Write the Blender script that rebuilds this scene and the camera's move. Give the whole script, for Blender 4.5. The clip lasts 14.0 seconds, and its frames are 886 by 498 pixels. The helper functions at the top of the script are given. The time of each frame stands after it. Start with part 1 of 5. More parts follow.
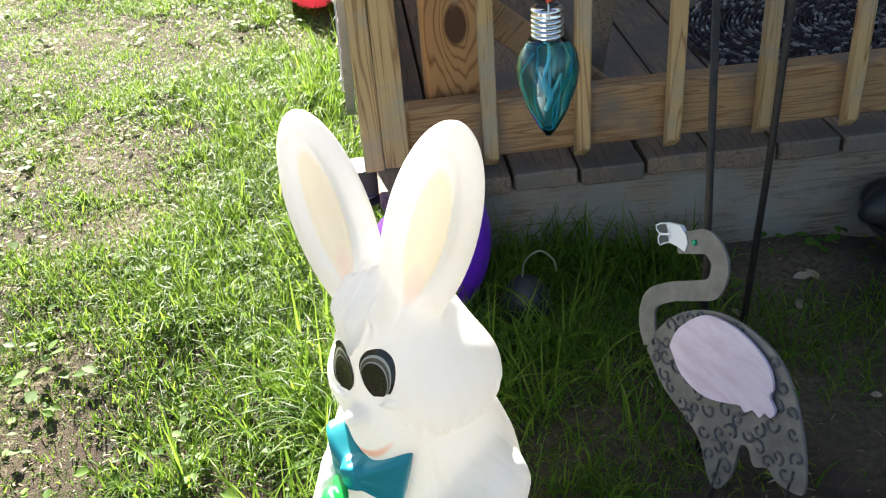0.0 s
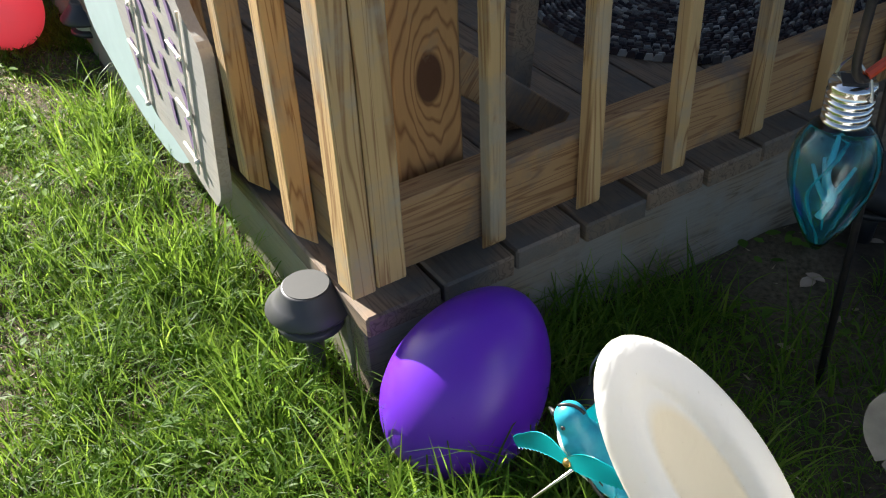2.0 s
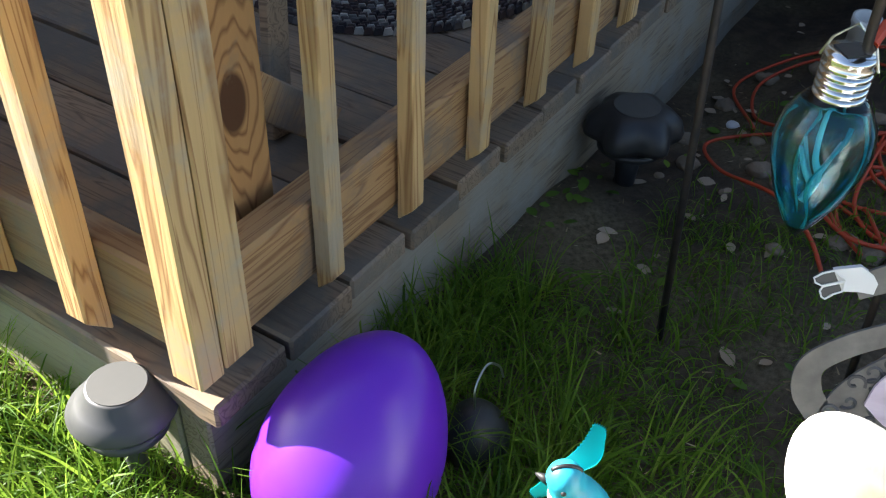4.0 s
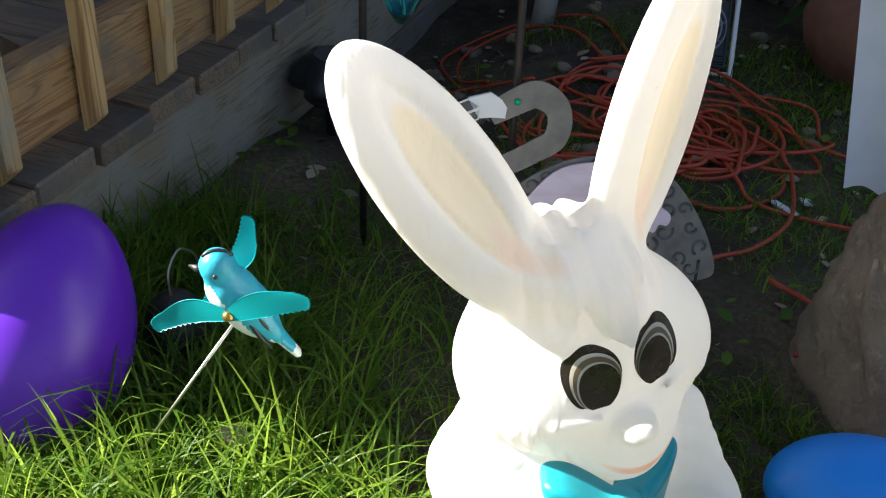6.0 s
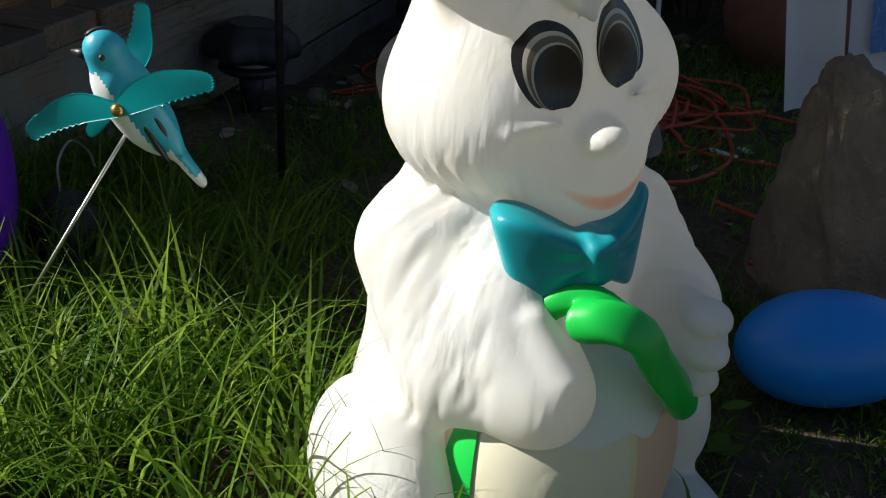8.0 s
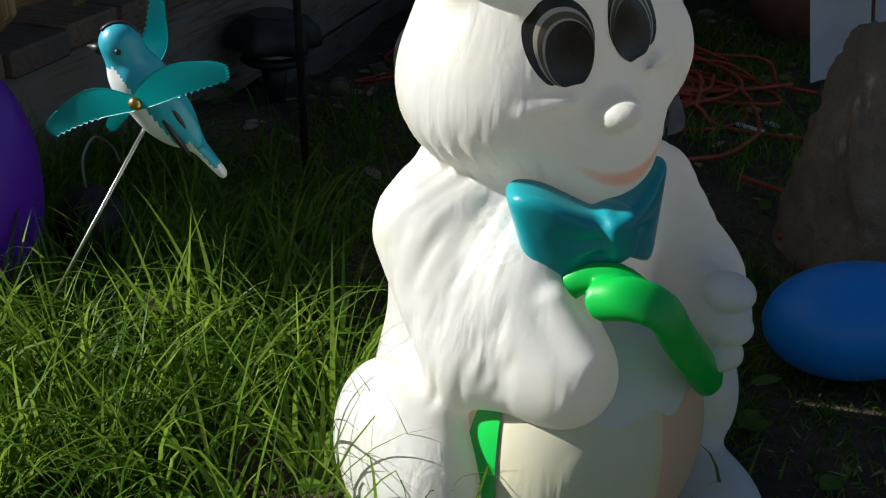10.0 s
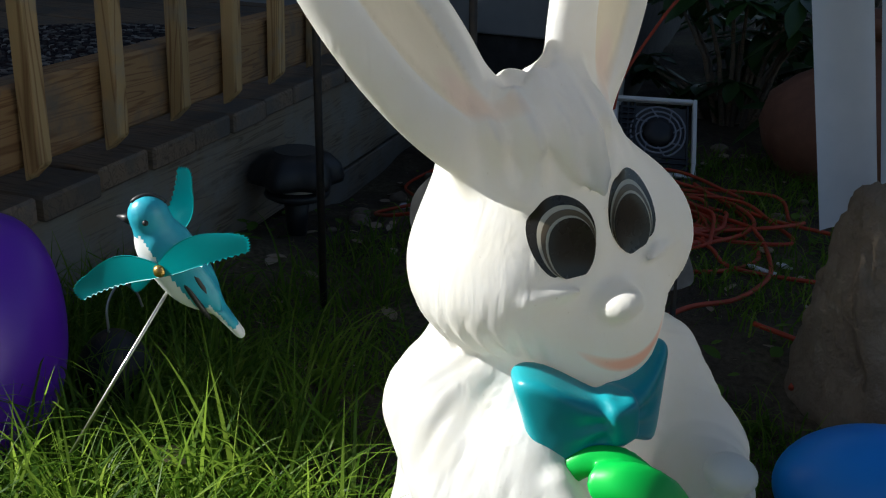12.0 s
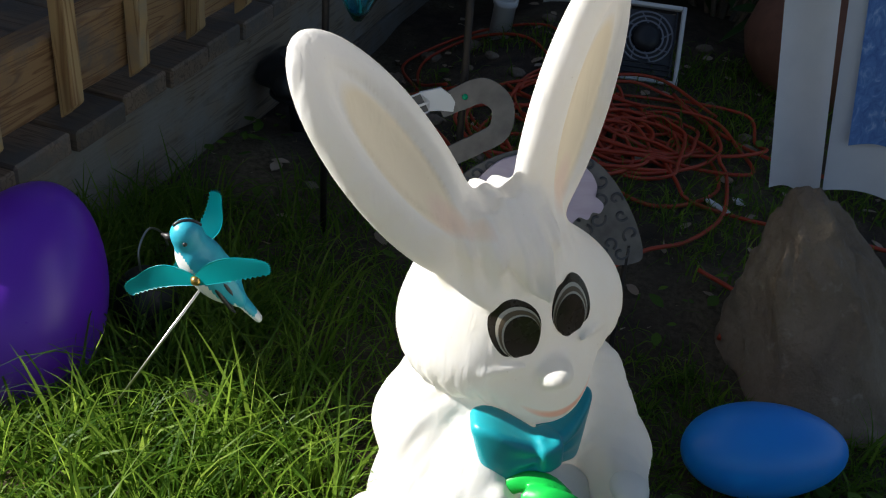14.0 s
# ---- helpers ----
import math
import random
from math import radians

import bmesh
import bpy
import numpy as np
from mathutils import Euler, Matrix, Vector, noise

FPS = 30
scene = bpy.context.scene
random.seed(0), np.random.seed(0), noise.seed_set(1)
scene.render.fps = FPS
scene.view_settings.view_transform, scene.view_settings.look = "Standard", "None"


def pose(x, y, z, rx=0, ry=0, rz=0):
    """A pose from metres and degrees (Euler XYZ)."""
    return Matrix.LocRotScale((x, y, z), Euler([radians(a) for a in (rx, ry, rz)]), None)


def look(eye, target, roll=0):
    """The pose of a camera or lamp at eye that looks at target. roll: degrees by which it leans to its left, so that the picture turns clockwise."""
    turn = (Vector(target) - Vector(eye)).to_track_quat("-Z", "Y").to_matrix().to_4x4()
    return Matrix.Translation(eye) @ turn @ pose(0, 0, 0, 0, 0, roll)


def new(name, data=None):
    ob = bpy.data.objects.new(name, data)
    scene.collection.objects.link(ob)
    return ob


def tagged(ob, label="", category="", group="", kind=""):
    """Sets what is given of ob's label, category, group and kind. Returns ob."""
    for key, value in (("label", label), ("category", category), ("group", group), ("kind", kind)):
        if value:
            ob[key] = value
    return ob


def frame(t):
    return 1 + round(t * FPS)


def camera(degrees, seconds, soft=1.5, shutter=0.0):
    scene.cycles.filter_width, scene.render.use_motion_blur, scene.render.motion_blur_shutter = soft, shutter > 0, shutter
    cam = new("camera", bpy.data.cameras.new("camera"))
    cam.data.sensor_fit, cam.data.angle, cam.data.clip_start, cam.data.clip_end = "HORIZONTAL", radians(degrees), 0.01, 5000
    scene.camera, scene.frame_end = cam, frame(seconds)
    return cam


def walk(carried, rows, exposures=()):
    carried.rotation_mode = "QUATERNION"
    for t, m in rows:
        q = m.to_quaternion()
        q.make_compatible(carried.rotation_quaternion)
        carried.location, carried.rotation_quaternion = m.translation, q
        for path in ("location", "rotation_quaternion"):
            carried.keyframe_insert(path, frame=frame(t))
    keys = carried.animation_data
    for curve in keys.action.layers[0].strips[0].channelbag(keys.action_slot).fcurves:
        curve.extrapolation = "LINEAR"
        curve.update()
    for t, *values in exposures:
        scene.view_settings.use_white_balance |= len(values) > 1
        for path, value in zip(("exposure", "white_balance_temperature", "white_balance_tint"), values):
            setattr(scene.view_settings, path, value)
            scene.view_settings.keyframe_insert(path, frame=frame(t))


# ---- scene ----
cam = camera(48.9, 14.0, 1.15)
UNIT = 1.45     # metres in one unit of the plan
PATH = [
    (0, (-0.195, -1.816, 1.324), (-0.089, -0.135, 0.245), -4.9),
    (0.5, (-0.397, -1.633, 1.328), (-0.055, 0.002, 0.228), -4.5),
    (1, (-0.58, -1.47, 1.35), (-0.025, 0.091, 0.231), -3.8),
    (1.5, (-0.623, -1.24, 1.327), (0.056, 0.244, 0.171), -2.9),
    (2, (-0.685, -1.045, 1.312), (0.128, 0.33, 0.108), -2.9),
    (4.5, (-0.791, -0.647, 1.257), (0.668, -0.019, 0.042), 2.8),
    (5, (-0.852, -0.722, 1.294), (0.718, -0.255, 0.147), 3.2),
    (5.5, (-0.85, -0.833, 1.244), (0.726, -0.361, 0.107), 4.0),
    (6, (-0.887, -0.914, 1.081), (0.695, -0.426, -0.041), 4.9),
    (6.5, (-0.906, -0.949, 0.902), (0.746, -0.439, -0.104), 4.3),
    (7, (-0.912, -0.953, 0.791), (0.806, -0.499, -0.127), 5.0),
    (7.5, (-0.926, -0.946, 0.743), (0.822, -0.548, -0.144), 5.8),
    (10, (-0.923, -0.958, 0.737), (0.791, -0.502, -0.187), 2.7),
    (10.5, (-0.928, -0.959, 0.76), (0.827, -0.507, -0.084), 3.5),
    (11, (-0.929, -0.961, 0.781), (0.846, -0.479, -0.004), 3.6),
    (11.5, (-0.926, -0.963, 0.801), (0.857, -0.448, 0.055), 2.9),
    (12, (-0.923, -0.965, 0.8), (0.863, -0.434, 0.074), 2.8),
    (12.5, (-0.914, -0.967, 0.805), (0.862, -0.415, 0.069), 3.6),
    (13, (-0.934, -0.963, 0.862), (0.822, -0.423, 0.07), 5.3),
    (13.5, (-0.953, -0.962, 1.001), (0.763, -0.468, 0.1), 6.4),
    (14, (-0.994, -0.971, 1.115), (0.622, -0.546, 0.016), 7.2),
]
EXPOSURES = [(0, 2.45, 6500, 10), (0.5, 2.05, 6450, 10), (1, 1.85, 6450, 10), (2, 1.85, 6400, 10), (4.5, 3.05, 6450, 10), (5, 3.3, 6600, 12), (5.5, 3.15, 6600, 12), (6, 2.1, 6500, 11), (6.5, 1.4, 6500, 10), (7, 1.1, 6500, 10), (7.5, 0.8, 6450, 10),
             (10, 0.45, 6250, 9), (11, 0.5, 6200, 9), (12, 0.8, 6200, 9), (13, 0.75, 6300, 10), (14, 1.05, 6350, 11)]
walk(cam, [(t, look(eye, target, roll)) for t, eye, target, roll in PATH], EXPOSURES)

# ---- light ----
SUN_AZ, SUN_EL = math.atan2(-0.22, 1.0), radians(31)   # azimuth from +y towards +x
to_sun = Vector((math.sin(SUN_AZ) * math.cos(SUN_EL), math.cos(SUN_AZ) * math.cos(SUN_EL), math.sin(SUN_EL)))
world = bpy.data.worlds.new("sky")
scene.world = world
world.use_nodes = True
wn = world.node_tree
sky = wn.nodes.new("ShaderNodeTexSky")
sky.sky_type, sky.sun_disc, sky.sun_elevation, sky.sun_rotation = "NISHITA", False, SUN_EL, SUN_AZ
wn.links.new(sky.outputs["Color"], wn.nodes["Background"].inputs["Color"])
wn.nodes["Background"].inputs["Strength"].default_value = 0.042
sun = new("sun", bpy.data.lights.new("sun", "SUN"))
sun.data.energy, sun.data.angle, sun.data.color = 5.0, radians(0.53), (1.0, 0.95, 0.87)
sun.matrix_world = look(to_sun * 20, (0, 0, 0))


# ---- materials ----
class Mat:
    """A small wrapper round a node material with one Principled shader."""

    def __init__(self, name, color=(0.5, 0.5, 0.5), rough=0.6, metal=0.0):
        self.m = bpy.data.materials.new(name)
        self.m.use_nodes = True
        self.n, self.l = self.m.node_tree.nodes, self.m.node_tree.links
        self.p = self.n["Principled BSDF"]
        self.set("Base Color", (*color, 1)), self.set("Roughness", rough), self.set("Metallic", metal)

    def set(self, key, value):
        self.p.inputs[key].default_value = value
        return self

    def node(self, kind, **inputs):
        nd = self.n.new(kind)
        for key, value in inputs.items():
            key = key.replace("_", " ")
            if isinstance(value, bpy.types.NodeSocket):
                self.l.new(value, nd.inputs[key])
            else:
                nd.inputs[key].default_value = value
        return nd

    def coords(self, scale=(1, 1, 1), kind="Object"):
        tc = self.n.new("ShaderNodeTexCoord")
        mp = self.node("ShaderNodeMapping", Vector=tc.outputs[kind])
        mp.inputs["Scale"].default_value = scale
        return mp.outputs["Vector"]

    def noise(self, vec, scale, detail=5, rough=0.6, distort=0.0):
        return self.node("ShaderNodeTexNoise", Vector=vec, Scale=scale, Detail=detail, Roughness=rough, Distortion=distort).outputs["Fac"]

    def ramp(self, fac, stops):
        nd = self.node("ShaderNodeValToRGB", Fac=fac)
        el = nd.color_ramp.elements
        while len(el) < len(stops):
            el.new(0.5)
        for e, (p, c) in zip(el, stops):
            e.position, e.color = p, (*c, 1)
        return nd.outputs["Color"]

    def mix(self, fac, a, b, blend="MIX"):
        nd = self.n.new("ShaderNodeMix")
        nd.data_type, nd.blend_type = "RGBA", blend
        for key, value in ((0, fac), (6, a), (7, b)):
            if isinstance(value, bpy.types.NodeSocket):
                self.l.new(value, nd.inputs[key])
            else:
                nd.inputs[key].default_value = (*value, 1) if isinstance(value, tuple) else value
        return nd.outputs[2]

    def math(self, op, a, b=0.0):
        nd = self.n.new("ShaderNodeMath")
        nd.operation = op
        for i, value in enumerate((a, b)):
            if isinstance(value, bpy.types.NodeSocket):
                self.l.new(value, nd.inputs[i])
            else:
                nd.inputs[i].default_value = value
        return nd.outputs[0]

    def color(self, sock):
        self.l.new(sock, self.p.inputs["Base Color"])
        return self

    def rough(self, fac, lo, hi):
        self.l.new(self.node("ShaderNodeMapRange", Value=fac, To_Min=lo, To_Max=hi).outputs[0], self.p.inputs["Roughness"])
        return self

    def bump(self, height, strength=0.3, dist=0.002):
        self.l.new(self.node("ShaderNodeBump", Height=height, Strength=strength, Distance=dist).outputs[0], self.p.inputs["Normal"])
        return self


def rand_of(m, island=False):
    if island:
        return m.n.new("ShaderNodeNewGeometry").outputs["Random Per Island"]
    return m.n.new("ShaderNodeObjectInfo").outputs["Random"]


def wood(name, axis, light, dark, grey, weather=0.5, gscale=60.0, knots=()):
    """Sawn softwood: growth rings drawn out along one axis, weathered grey in patches."""
    m = Mat(name, rough=0.75)
    stretch = [1.0, 1.0, 1.0]
    stretch["xyz".index(axis)] = 0.055
    r = rand_of(m)
    tc = m.n.new("ShaderNodeTexCoord")
    shift = m.node("ShaderNodeVectorMath", **{})
    shift.operation = "ADD"
    m.l.new(tc.outputs["Object"], shift.inputs[0])
    comb = m.node("ShaderNodeCombineXYZ", X=m.math("MULTIPLY", r, 7.3), Y=m.math("MULTIPLY", r, 3.1), Z=m.math("MULTIPLY", r, 5.7))
    m.l.new(comb.outputs[0], shift.inputs[1])
    mp = m.node("ShaderNodeMapping", Vector=shift.outputs[0])
    mp.inputs["Scale"].default_value = stretch
    v = mp.outputs["Vector"]
    rings = m.noise(v, gscale, 2, 0.45, 0.6)
    rings = m.math("MULTIPLY", rings, 7.0)
    core = None
    for kp, size in knots:
        dv = m.node("ShaderNodeVectorMath")
        dv.operation = "SUBTRACT"
        m.l.new(tc.outputs["Object"], dv.inputs[0])
        dv.inputs[1].default_value = kp
        sc = m.node("ShaderNodeVectorMath", Vector=dv.outputs[0])
        sc.operation = "MULTIPLY"
        sc.inputs[1].default_value = (1.0, 1.0, 0.55)
        ln_ = m.node("ShaderNodeVectorMath", Vector=sc.outputs[0])
        ln_.operation = "LENGTH"
        near_k = m.math("POWER", 2.718, m.math("MULTIPLY", m.math("POWER", m.math("DIVIDE", ln_.outputs["Value"], size), 1.4), -1.0))
        rings = m.math("ADD", rings, m.math("MULTIPLY", near_k, 6.0))
        spot = m.ramp(m.math("DIVIDE", ln_.outputs["Value"], size), [(0.36, (1, 1, 1)), (0.46, (0, 0, 0))])
        core = spot if core is None else m.mix(1.0, core, spot, "ADD")
    saw = m.math("FRACT", rings)
    fine = m.noise(v, gscale * 6, 4, 0.7)
    base = m.ramp(saw, [(0.0, dark), (0.25, light), (0.8, light), (1.0, dark)])
    base = m.mix(m.math("MULTIPLY", fine, 0.5), base, tuple(c * 0.62 for c in light))
    if core is not None:
        base = m.mix(core, base, tuple(c * 0.45 for c in dark))
    patch = m.noise(shift.outputs[0], 9.0, 5, 0.65)
    mask = m.ramp(patch, [(0.62 - 0.35 * weather, (0, 0, 0)), (0.75 - 0.25 * weather, (1, 1, 1))])
    greyc = m.mix(fine, tuple(c * 0.6 for c in grey), grey)
    col = m.mix(mask, base, greyc)
    tone = m.math("MULTIPLY_ADD", r, 0.35)
    m.n[-1].inputs[2].default_value = 0.8
    hsv = m.node("ShaderNodeHueSaturation", Value=tone, Color=col)
    m.color(hsv.outputs[0])
    m.bump(m.math("ADD", m.math("MULTIPLY", saw, 0.5), fine), 0.45, 0.0012)
    return m.m


def plastic(name, color, rough=0.35, sub=0.0, mottle=0.06, bump=0.0):
    m = Mat(name, color, rough)
    v = m.coords()
    big = m.noise(v, 14, 4)
    m.color(m.mix(big, tuple(c * (1 - mottle) for c in color), tuple(min(1, c * (1 + mottle)) for c in color)))
    m.rough(m.noise(v, 60, 4), rough - 0.08, rough + 0.12)
    if sub:
        m.set("Subsurface Weight", sub), m.set("Subsurface Radius", (0.02, 0.016, 0.012)), m.set("Subsurface Scale", 0.6)
    if bump:
        m.bump(m.noise(v, 90, 3), bump, 0.001)
    return m.m


BAL = wood("baluster_wood", "z", (0.58, 0.38, 0.17), (0.25, 0.115, 0.04), (0.46, 0.38, 0.27), 0.40, 48.0)
POSTW = wood("post_wood", "z", (0.46, 0.25, 0.095), (0.18, 0.068, 0.022), (0.34, 0.25, 0.16), 0.0, 22.0, (((-0.006, 0.079, 0.432), 0.040), ((0.0, 0.079, 0.70), 0.03)))
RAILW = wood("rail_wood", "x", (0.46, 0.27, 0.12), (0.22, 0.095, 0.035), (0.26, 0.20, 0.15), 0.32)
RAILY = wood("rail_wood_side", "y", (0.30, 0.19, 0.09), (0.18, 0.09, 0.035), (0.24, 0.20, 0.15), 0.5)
DECKW = wood("deck_wood", "y", (0.27, 0.19, 0.125), (0.11, 0.072, 0.046), (0.18, 0.155, 0.13), 0.5)
RIMW = wood("rim_wood", "x", (0.30, 0.235, 0.165), (0.13, 0.09, 0.06), (0.33, 0.305, 0.265), 0.55)
RIMY = wood("rim_wood_side", "y", (0.33, 0.28, 0.18), (0.22, 0.17, 0.1), (0.33, 0.31, 0.24), 0.8)
SIGNW = wood("sign_wood", "y", (0.46, 0.42, 0.36), (0.34, 0.30, 0.25), (0.44, 0.42, 0.39), 0.8)

BLACKP = plastic("black_plastic", (0.018, 0.018, 0.02), 0.42)
GREYP = plastic("grey_plastic", (0.055, 0.055, 0.058), 0.45)
MIDGREY = plastic("mid_grey_plastic", (0.24, 0.25, 0.28), 0.4)
LAMPTOP = plastic("faded_panel", (0.06, 0.06, 0.058), 0.6)
WHITEP = plastic("white_plastic", (0.72, 0.71, 0.68), 0.45)
PURPLE = plastic("purple_plastic", (0.125, 0.02, 0.48), 0.30, 0.1, 0.05)
BLUE = plastic("blue_plastic", (0.013, 0.25, 0.78), 0.36, 0.1)
PINK = plastic("pink_plastic", (0.95, 0.17, 0.23), 0.35)
_n, _l = PINK.node_tree.nodes, PINK.node_tree.links
_tr, _mx = _n.new("ShaderNodeBsdfTranslucent"), _n.new("ShaderNodeMixShader")
_tr.inputs["Color"].default_value = (1.0, 0.30, 0.36, 1)
_mx.inputs[0].default_value = 0.5
_l.new(_n["Principled BSDF"].outputs[0], _mx.inputs[1]), _l.new(_tr.outputs[0], _mx.inputs[2])
_l.new(_mx.outputs[0], _n["Material Output"].inputs["Surface"])
ORANGE = plastic("orange_cord", (0.46, 0.052, 0.016), 0.5)
STEEL = Mat("dark_iron", (0.02, 0.019, 0.02), 0.55, 0.3)
v = STEEL.coords()
STEEL.color(STEEL.ramp(STEEL.noise(v, 70, 5), [(0.35, (0.013, 0.013, 0.015)), (0.75, (0.05, 0.035, 0.025))]))
STEEL = STEEL.m
CHROME = Mat("chrome", (0.8, 0.8, 0.78), 0.16, 1.0).m
WIRE = Mat("steel_wire", (0.55, 0.54, 0.5), 0.3, 1.0).m


def rot_m(rx=0, ry=0, rz=0):
    return np.array(Euler([radians(a) for a in (rx, ry, rz)]).to_matrix())


def patch(m, o, r, size, bend=0.0, soft=0.25):
    """A mask, 1 inside a soft-edged oval painted on the front of a moulding."""
    d = m.node("ShaderNodeVectorMath", Vector=m.coords())
    d.operation = "SUBTRACT"
    d.inputs[1].default_value = tuple(o)
    ax = []
    for k in range(3):
        nd = m.n.new("ShaderNodeVectorMath")
        nd.operation = "DOT_PRODUCT"
        m.l.new(d.outputs[0], nd.inputs[0])
        nd.inputs[1].default_value = tuple(r[:, k])
        ax.append(nd.outputs["Value"])
    w = m.math("SUBTRACT", ax[2], m.math("MULTIPLY", m.math("MULTIPLY", ax[1], ax[1]), bend))
    u2, w2 = (m.math("POWER", m.math("ABSOLUTE", m.math("DIVIDE", a, s)), 2.0) for a, s in ((ax[1], size[0]), (w, size[1])))
    inside_ = m.math("SUBTRACT", 1.0, m.math("ADD", u2, w2))
    front = m.math("GREATER_THAN", ax[0], 0.0)
    nd = m.node("ShaderNodeMapRange", Value=m.math("MULTIPLY", inside_, front), From_Min=0.0, From_Max=soft)
    return nd.outputs[0]


def relief_white(name, color, trans=0.33, glow_c=(1.0, 0.96, 0.90, 1), patches=(), icing=None):
    """Blow-moulded plastic with combed fur lines, a little yellowing and sprayed-on colours."""
    m = Mat(name, color, 0.42)
    v = m.coords((1, 1, 0.13))
    fur = m.noise(v, 110, 2, 0.5, 0.4)
    v2 = m.coords()
    where = m.ramp(m.noise(v2, 13, 2), [(0.42, (0, 0, 0)), (0.6, (1, 1, 1))])
    yell = m.ramp(m.noise(v2, 22, 5), [(0.45, color), (0.85, (color[0] * 0.97, color[1] * 0.92, color[2] * 0.78))])
    dirt = m.ramp(m.noise(v2, 260, 3), [(0.70, (1, 1, 1)), (0.80, (0.72, 0.69, 0.62))])
    tint = glow_c[:3]
    for o, r, size, bend, soft, c, g in patches:
        k = patch(m, o, r, size, bend, soft)
        yell = m.mix(k, yell, c)
        tint = m.mix(k, tint, g)
    if icing:
        z = m.node("ShaderNodeSeparateXYZ", Vector=v2).outputs["Z"]
        k = m.math("GREATER_THAN", m.math("ADD", z, m.math("MULTIPLY", m.noise(m.coords((1, 1, 0.01)), 45, 1), 0.022)), icing)
        yell = m.mix(k, yell, (0.82, 0.82, 0.80))
        tint = m.mix(k, tint, (1.0, 0.96, 0.90))
    m.color(m.mix(1.0, yell, dirt, "MULTIPLY"))
    m.bump(m.math("MULTIPLY", fur, where), 0.5, 0.005)
    glow = m.n.new("ShaderNodeBsdfTranslucent")
    if isinstance(tint, tuple):
        glow.inputs["Color"].default_value = (*tint, 1)
    else:
        m.l.new(tint, glow.inputs["Color"])
    mx = m.n.new("ShaderNodeMixShader")
    mx.inputs[0].default_value = trans
    m.l.new(m.p.outputs[0], mx.inputs[1]), m.l.new(glow.outputs[0], mx.inputs[2])
    m.l.new(mx.outputs[0], m.n["Material Output"].inputs["Surface"])
    return m.m


HEAD_AT, HEAD_TURN = np.array([0.005, -0.013, 0.285]), rot_m(13.0, 0, 0)
EAR = {-1: rot_m(22.5, -15, 0) @ rot_m(0, 0, 22), 1: rot_m(-27.5, -9, 0) @ rot_m(0, 0, 22)}   # each ear turned a little to the left
EAR_Y = {-1: -0.030, 1: 0.025}
PAINT = []
for s in (-1, 1):
    er = HEAD_TURN @ EAR[s]
    eo = HEAD_AT + HEAD_TURN @ np.array([0.0, EAR_Y[s], 0.062])
    PAINT.append((eo + er @ np.array([0, 0, 0.083]), er, (0.0170, 0.064), 0.0, 0.30, (0.81, 0.74, 0.60), (1.0, 0.89, 0.68)))
    PAINT.append((eo + er @ np.array([0, 0, 0.034]), er, (0.010, 0.022), 0.0, 0.9, (0.80, 0.66, 0.57), (1.0, 0.82, 0.68)))
PAINT.append((HEAD_AT + HEAD_TURN @ np.array([0.03, 0, -0.0445]), HEAD_TURN, (0.029, 0.0058), 17.0, 0.8, (0.86, 0.42, 0.30), (1.0, 0.62, 0.48)))
B_WHITE = relief_white("bunny_white", (0.82, 0.82, 0.80), patches=PAINT)
B_EGG = relief_white("egg_cream", (0.83, 0.80, 0.62), 0.2, (1.0, 0.95, 0.75, 1), [(np.array([0.06, 0.034, 0.050]), np.eye(3), (0.036, 0.30), 0.0, 0.12, (0.84, 0.76, 0.45), (1.0, 0.9, 0.6)), (np.array([0.06, 0.036, 0.050]), np.eye(3), (0.033, 0.30), 0.0, 0.1, (0.83, 0.56, 0.40), (1.0, 0.72, 0.5))], 0.130)
B_TEAL = plastic("bow_teal", (0.012, 0.30, 0.35), 0.33, 0.08)
B_GREEN = plastic("ribbon_green", (0.01, 0.47, 0.06), 0.33, 0.08)
B_BLACK = plastic("eye_black", (0.026, 0.020, 0.014), 0.25)
B_BROWN = plastic("eye_brown", (0.16, 0.115, 0.07), 0.3)
B_LID = plastic("eye_cream", (0.66, 0.59, 0.46), 0.4)


def leafy(name, stops, rough=0.45, trans=0.35, spec=0.5):
    """Thin leaf: colour varied from blade to blade, letting some light through."""
    m = Mat(name, rough=rough)
    r = rand_of(m, True)
    v = m.coords()
    n = m.noise(v, 35, 3)
    mixf = m.math("ADD", m.math("MULTIPLY", r, 0.7), m.math("MULTIPLY", n, 0.3))
    col = m.ramp(mixf, stops)
    m.color(col)
    m.set("Specular IOR Level", spec)
    tr = m.node("ShaderNodeBsdfTranslucent", Color=m.mix(0.25, col, (0.42, 0.55, 0.09)))
    mx = m.n.new("ShaderNodeMixShader")
    mx.inputs[0].default_value = trans
    m.l.new(m.p.outputs[0], mx.inputs[1]), m.l.new(tr.outputs[0], mx.inputs[2])
    m.l.new(mx.outputs[0], m.n["Material Output"].inputs["Surface"])
    return m.m


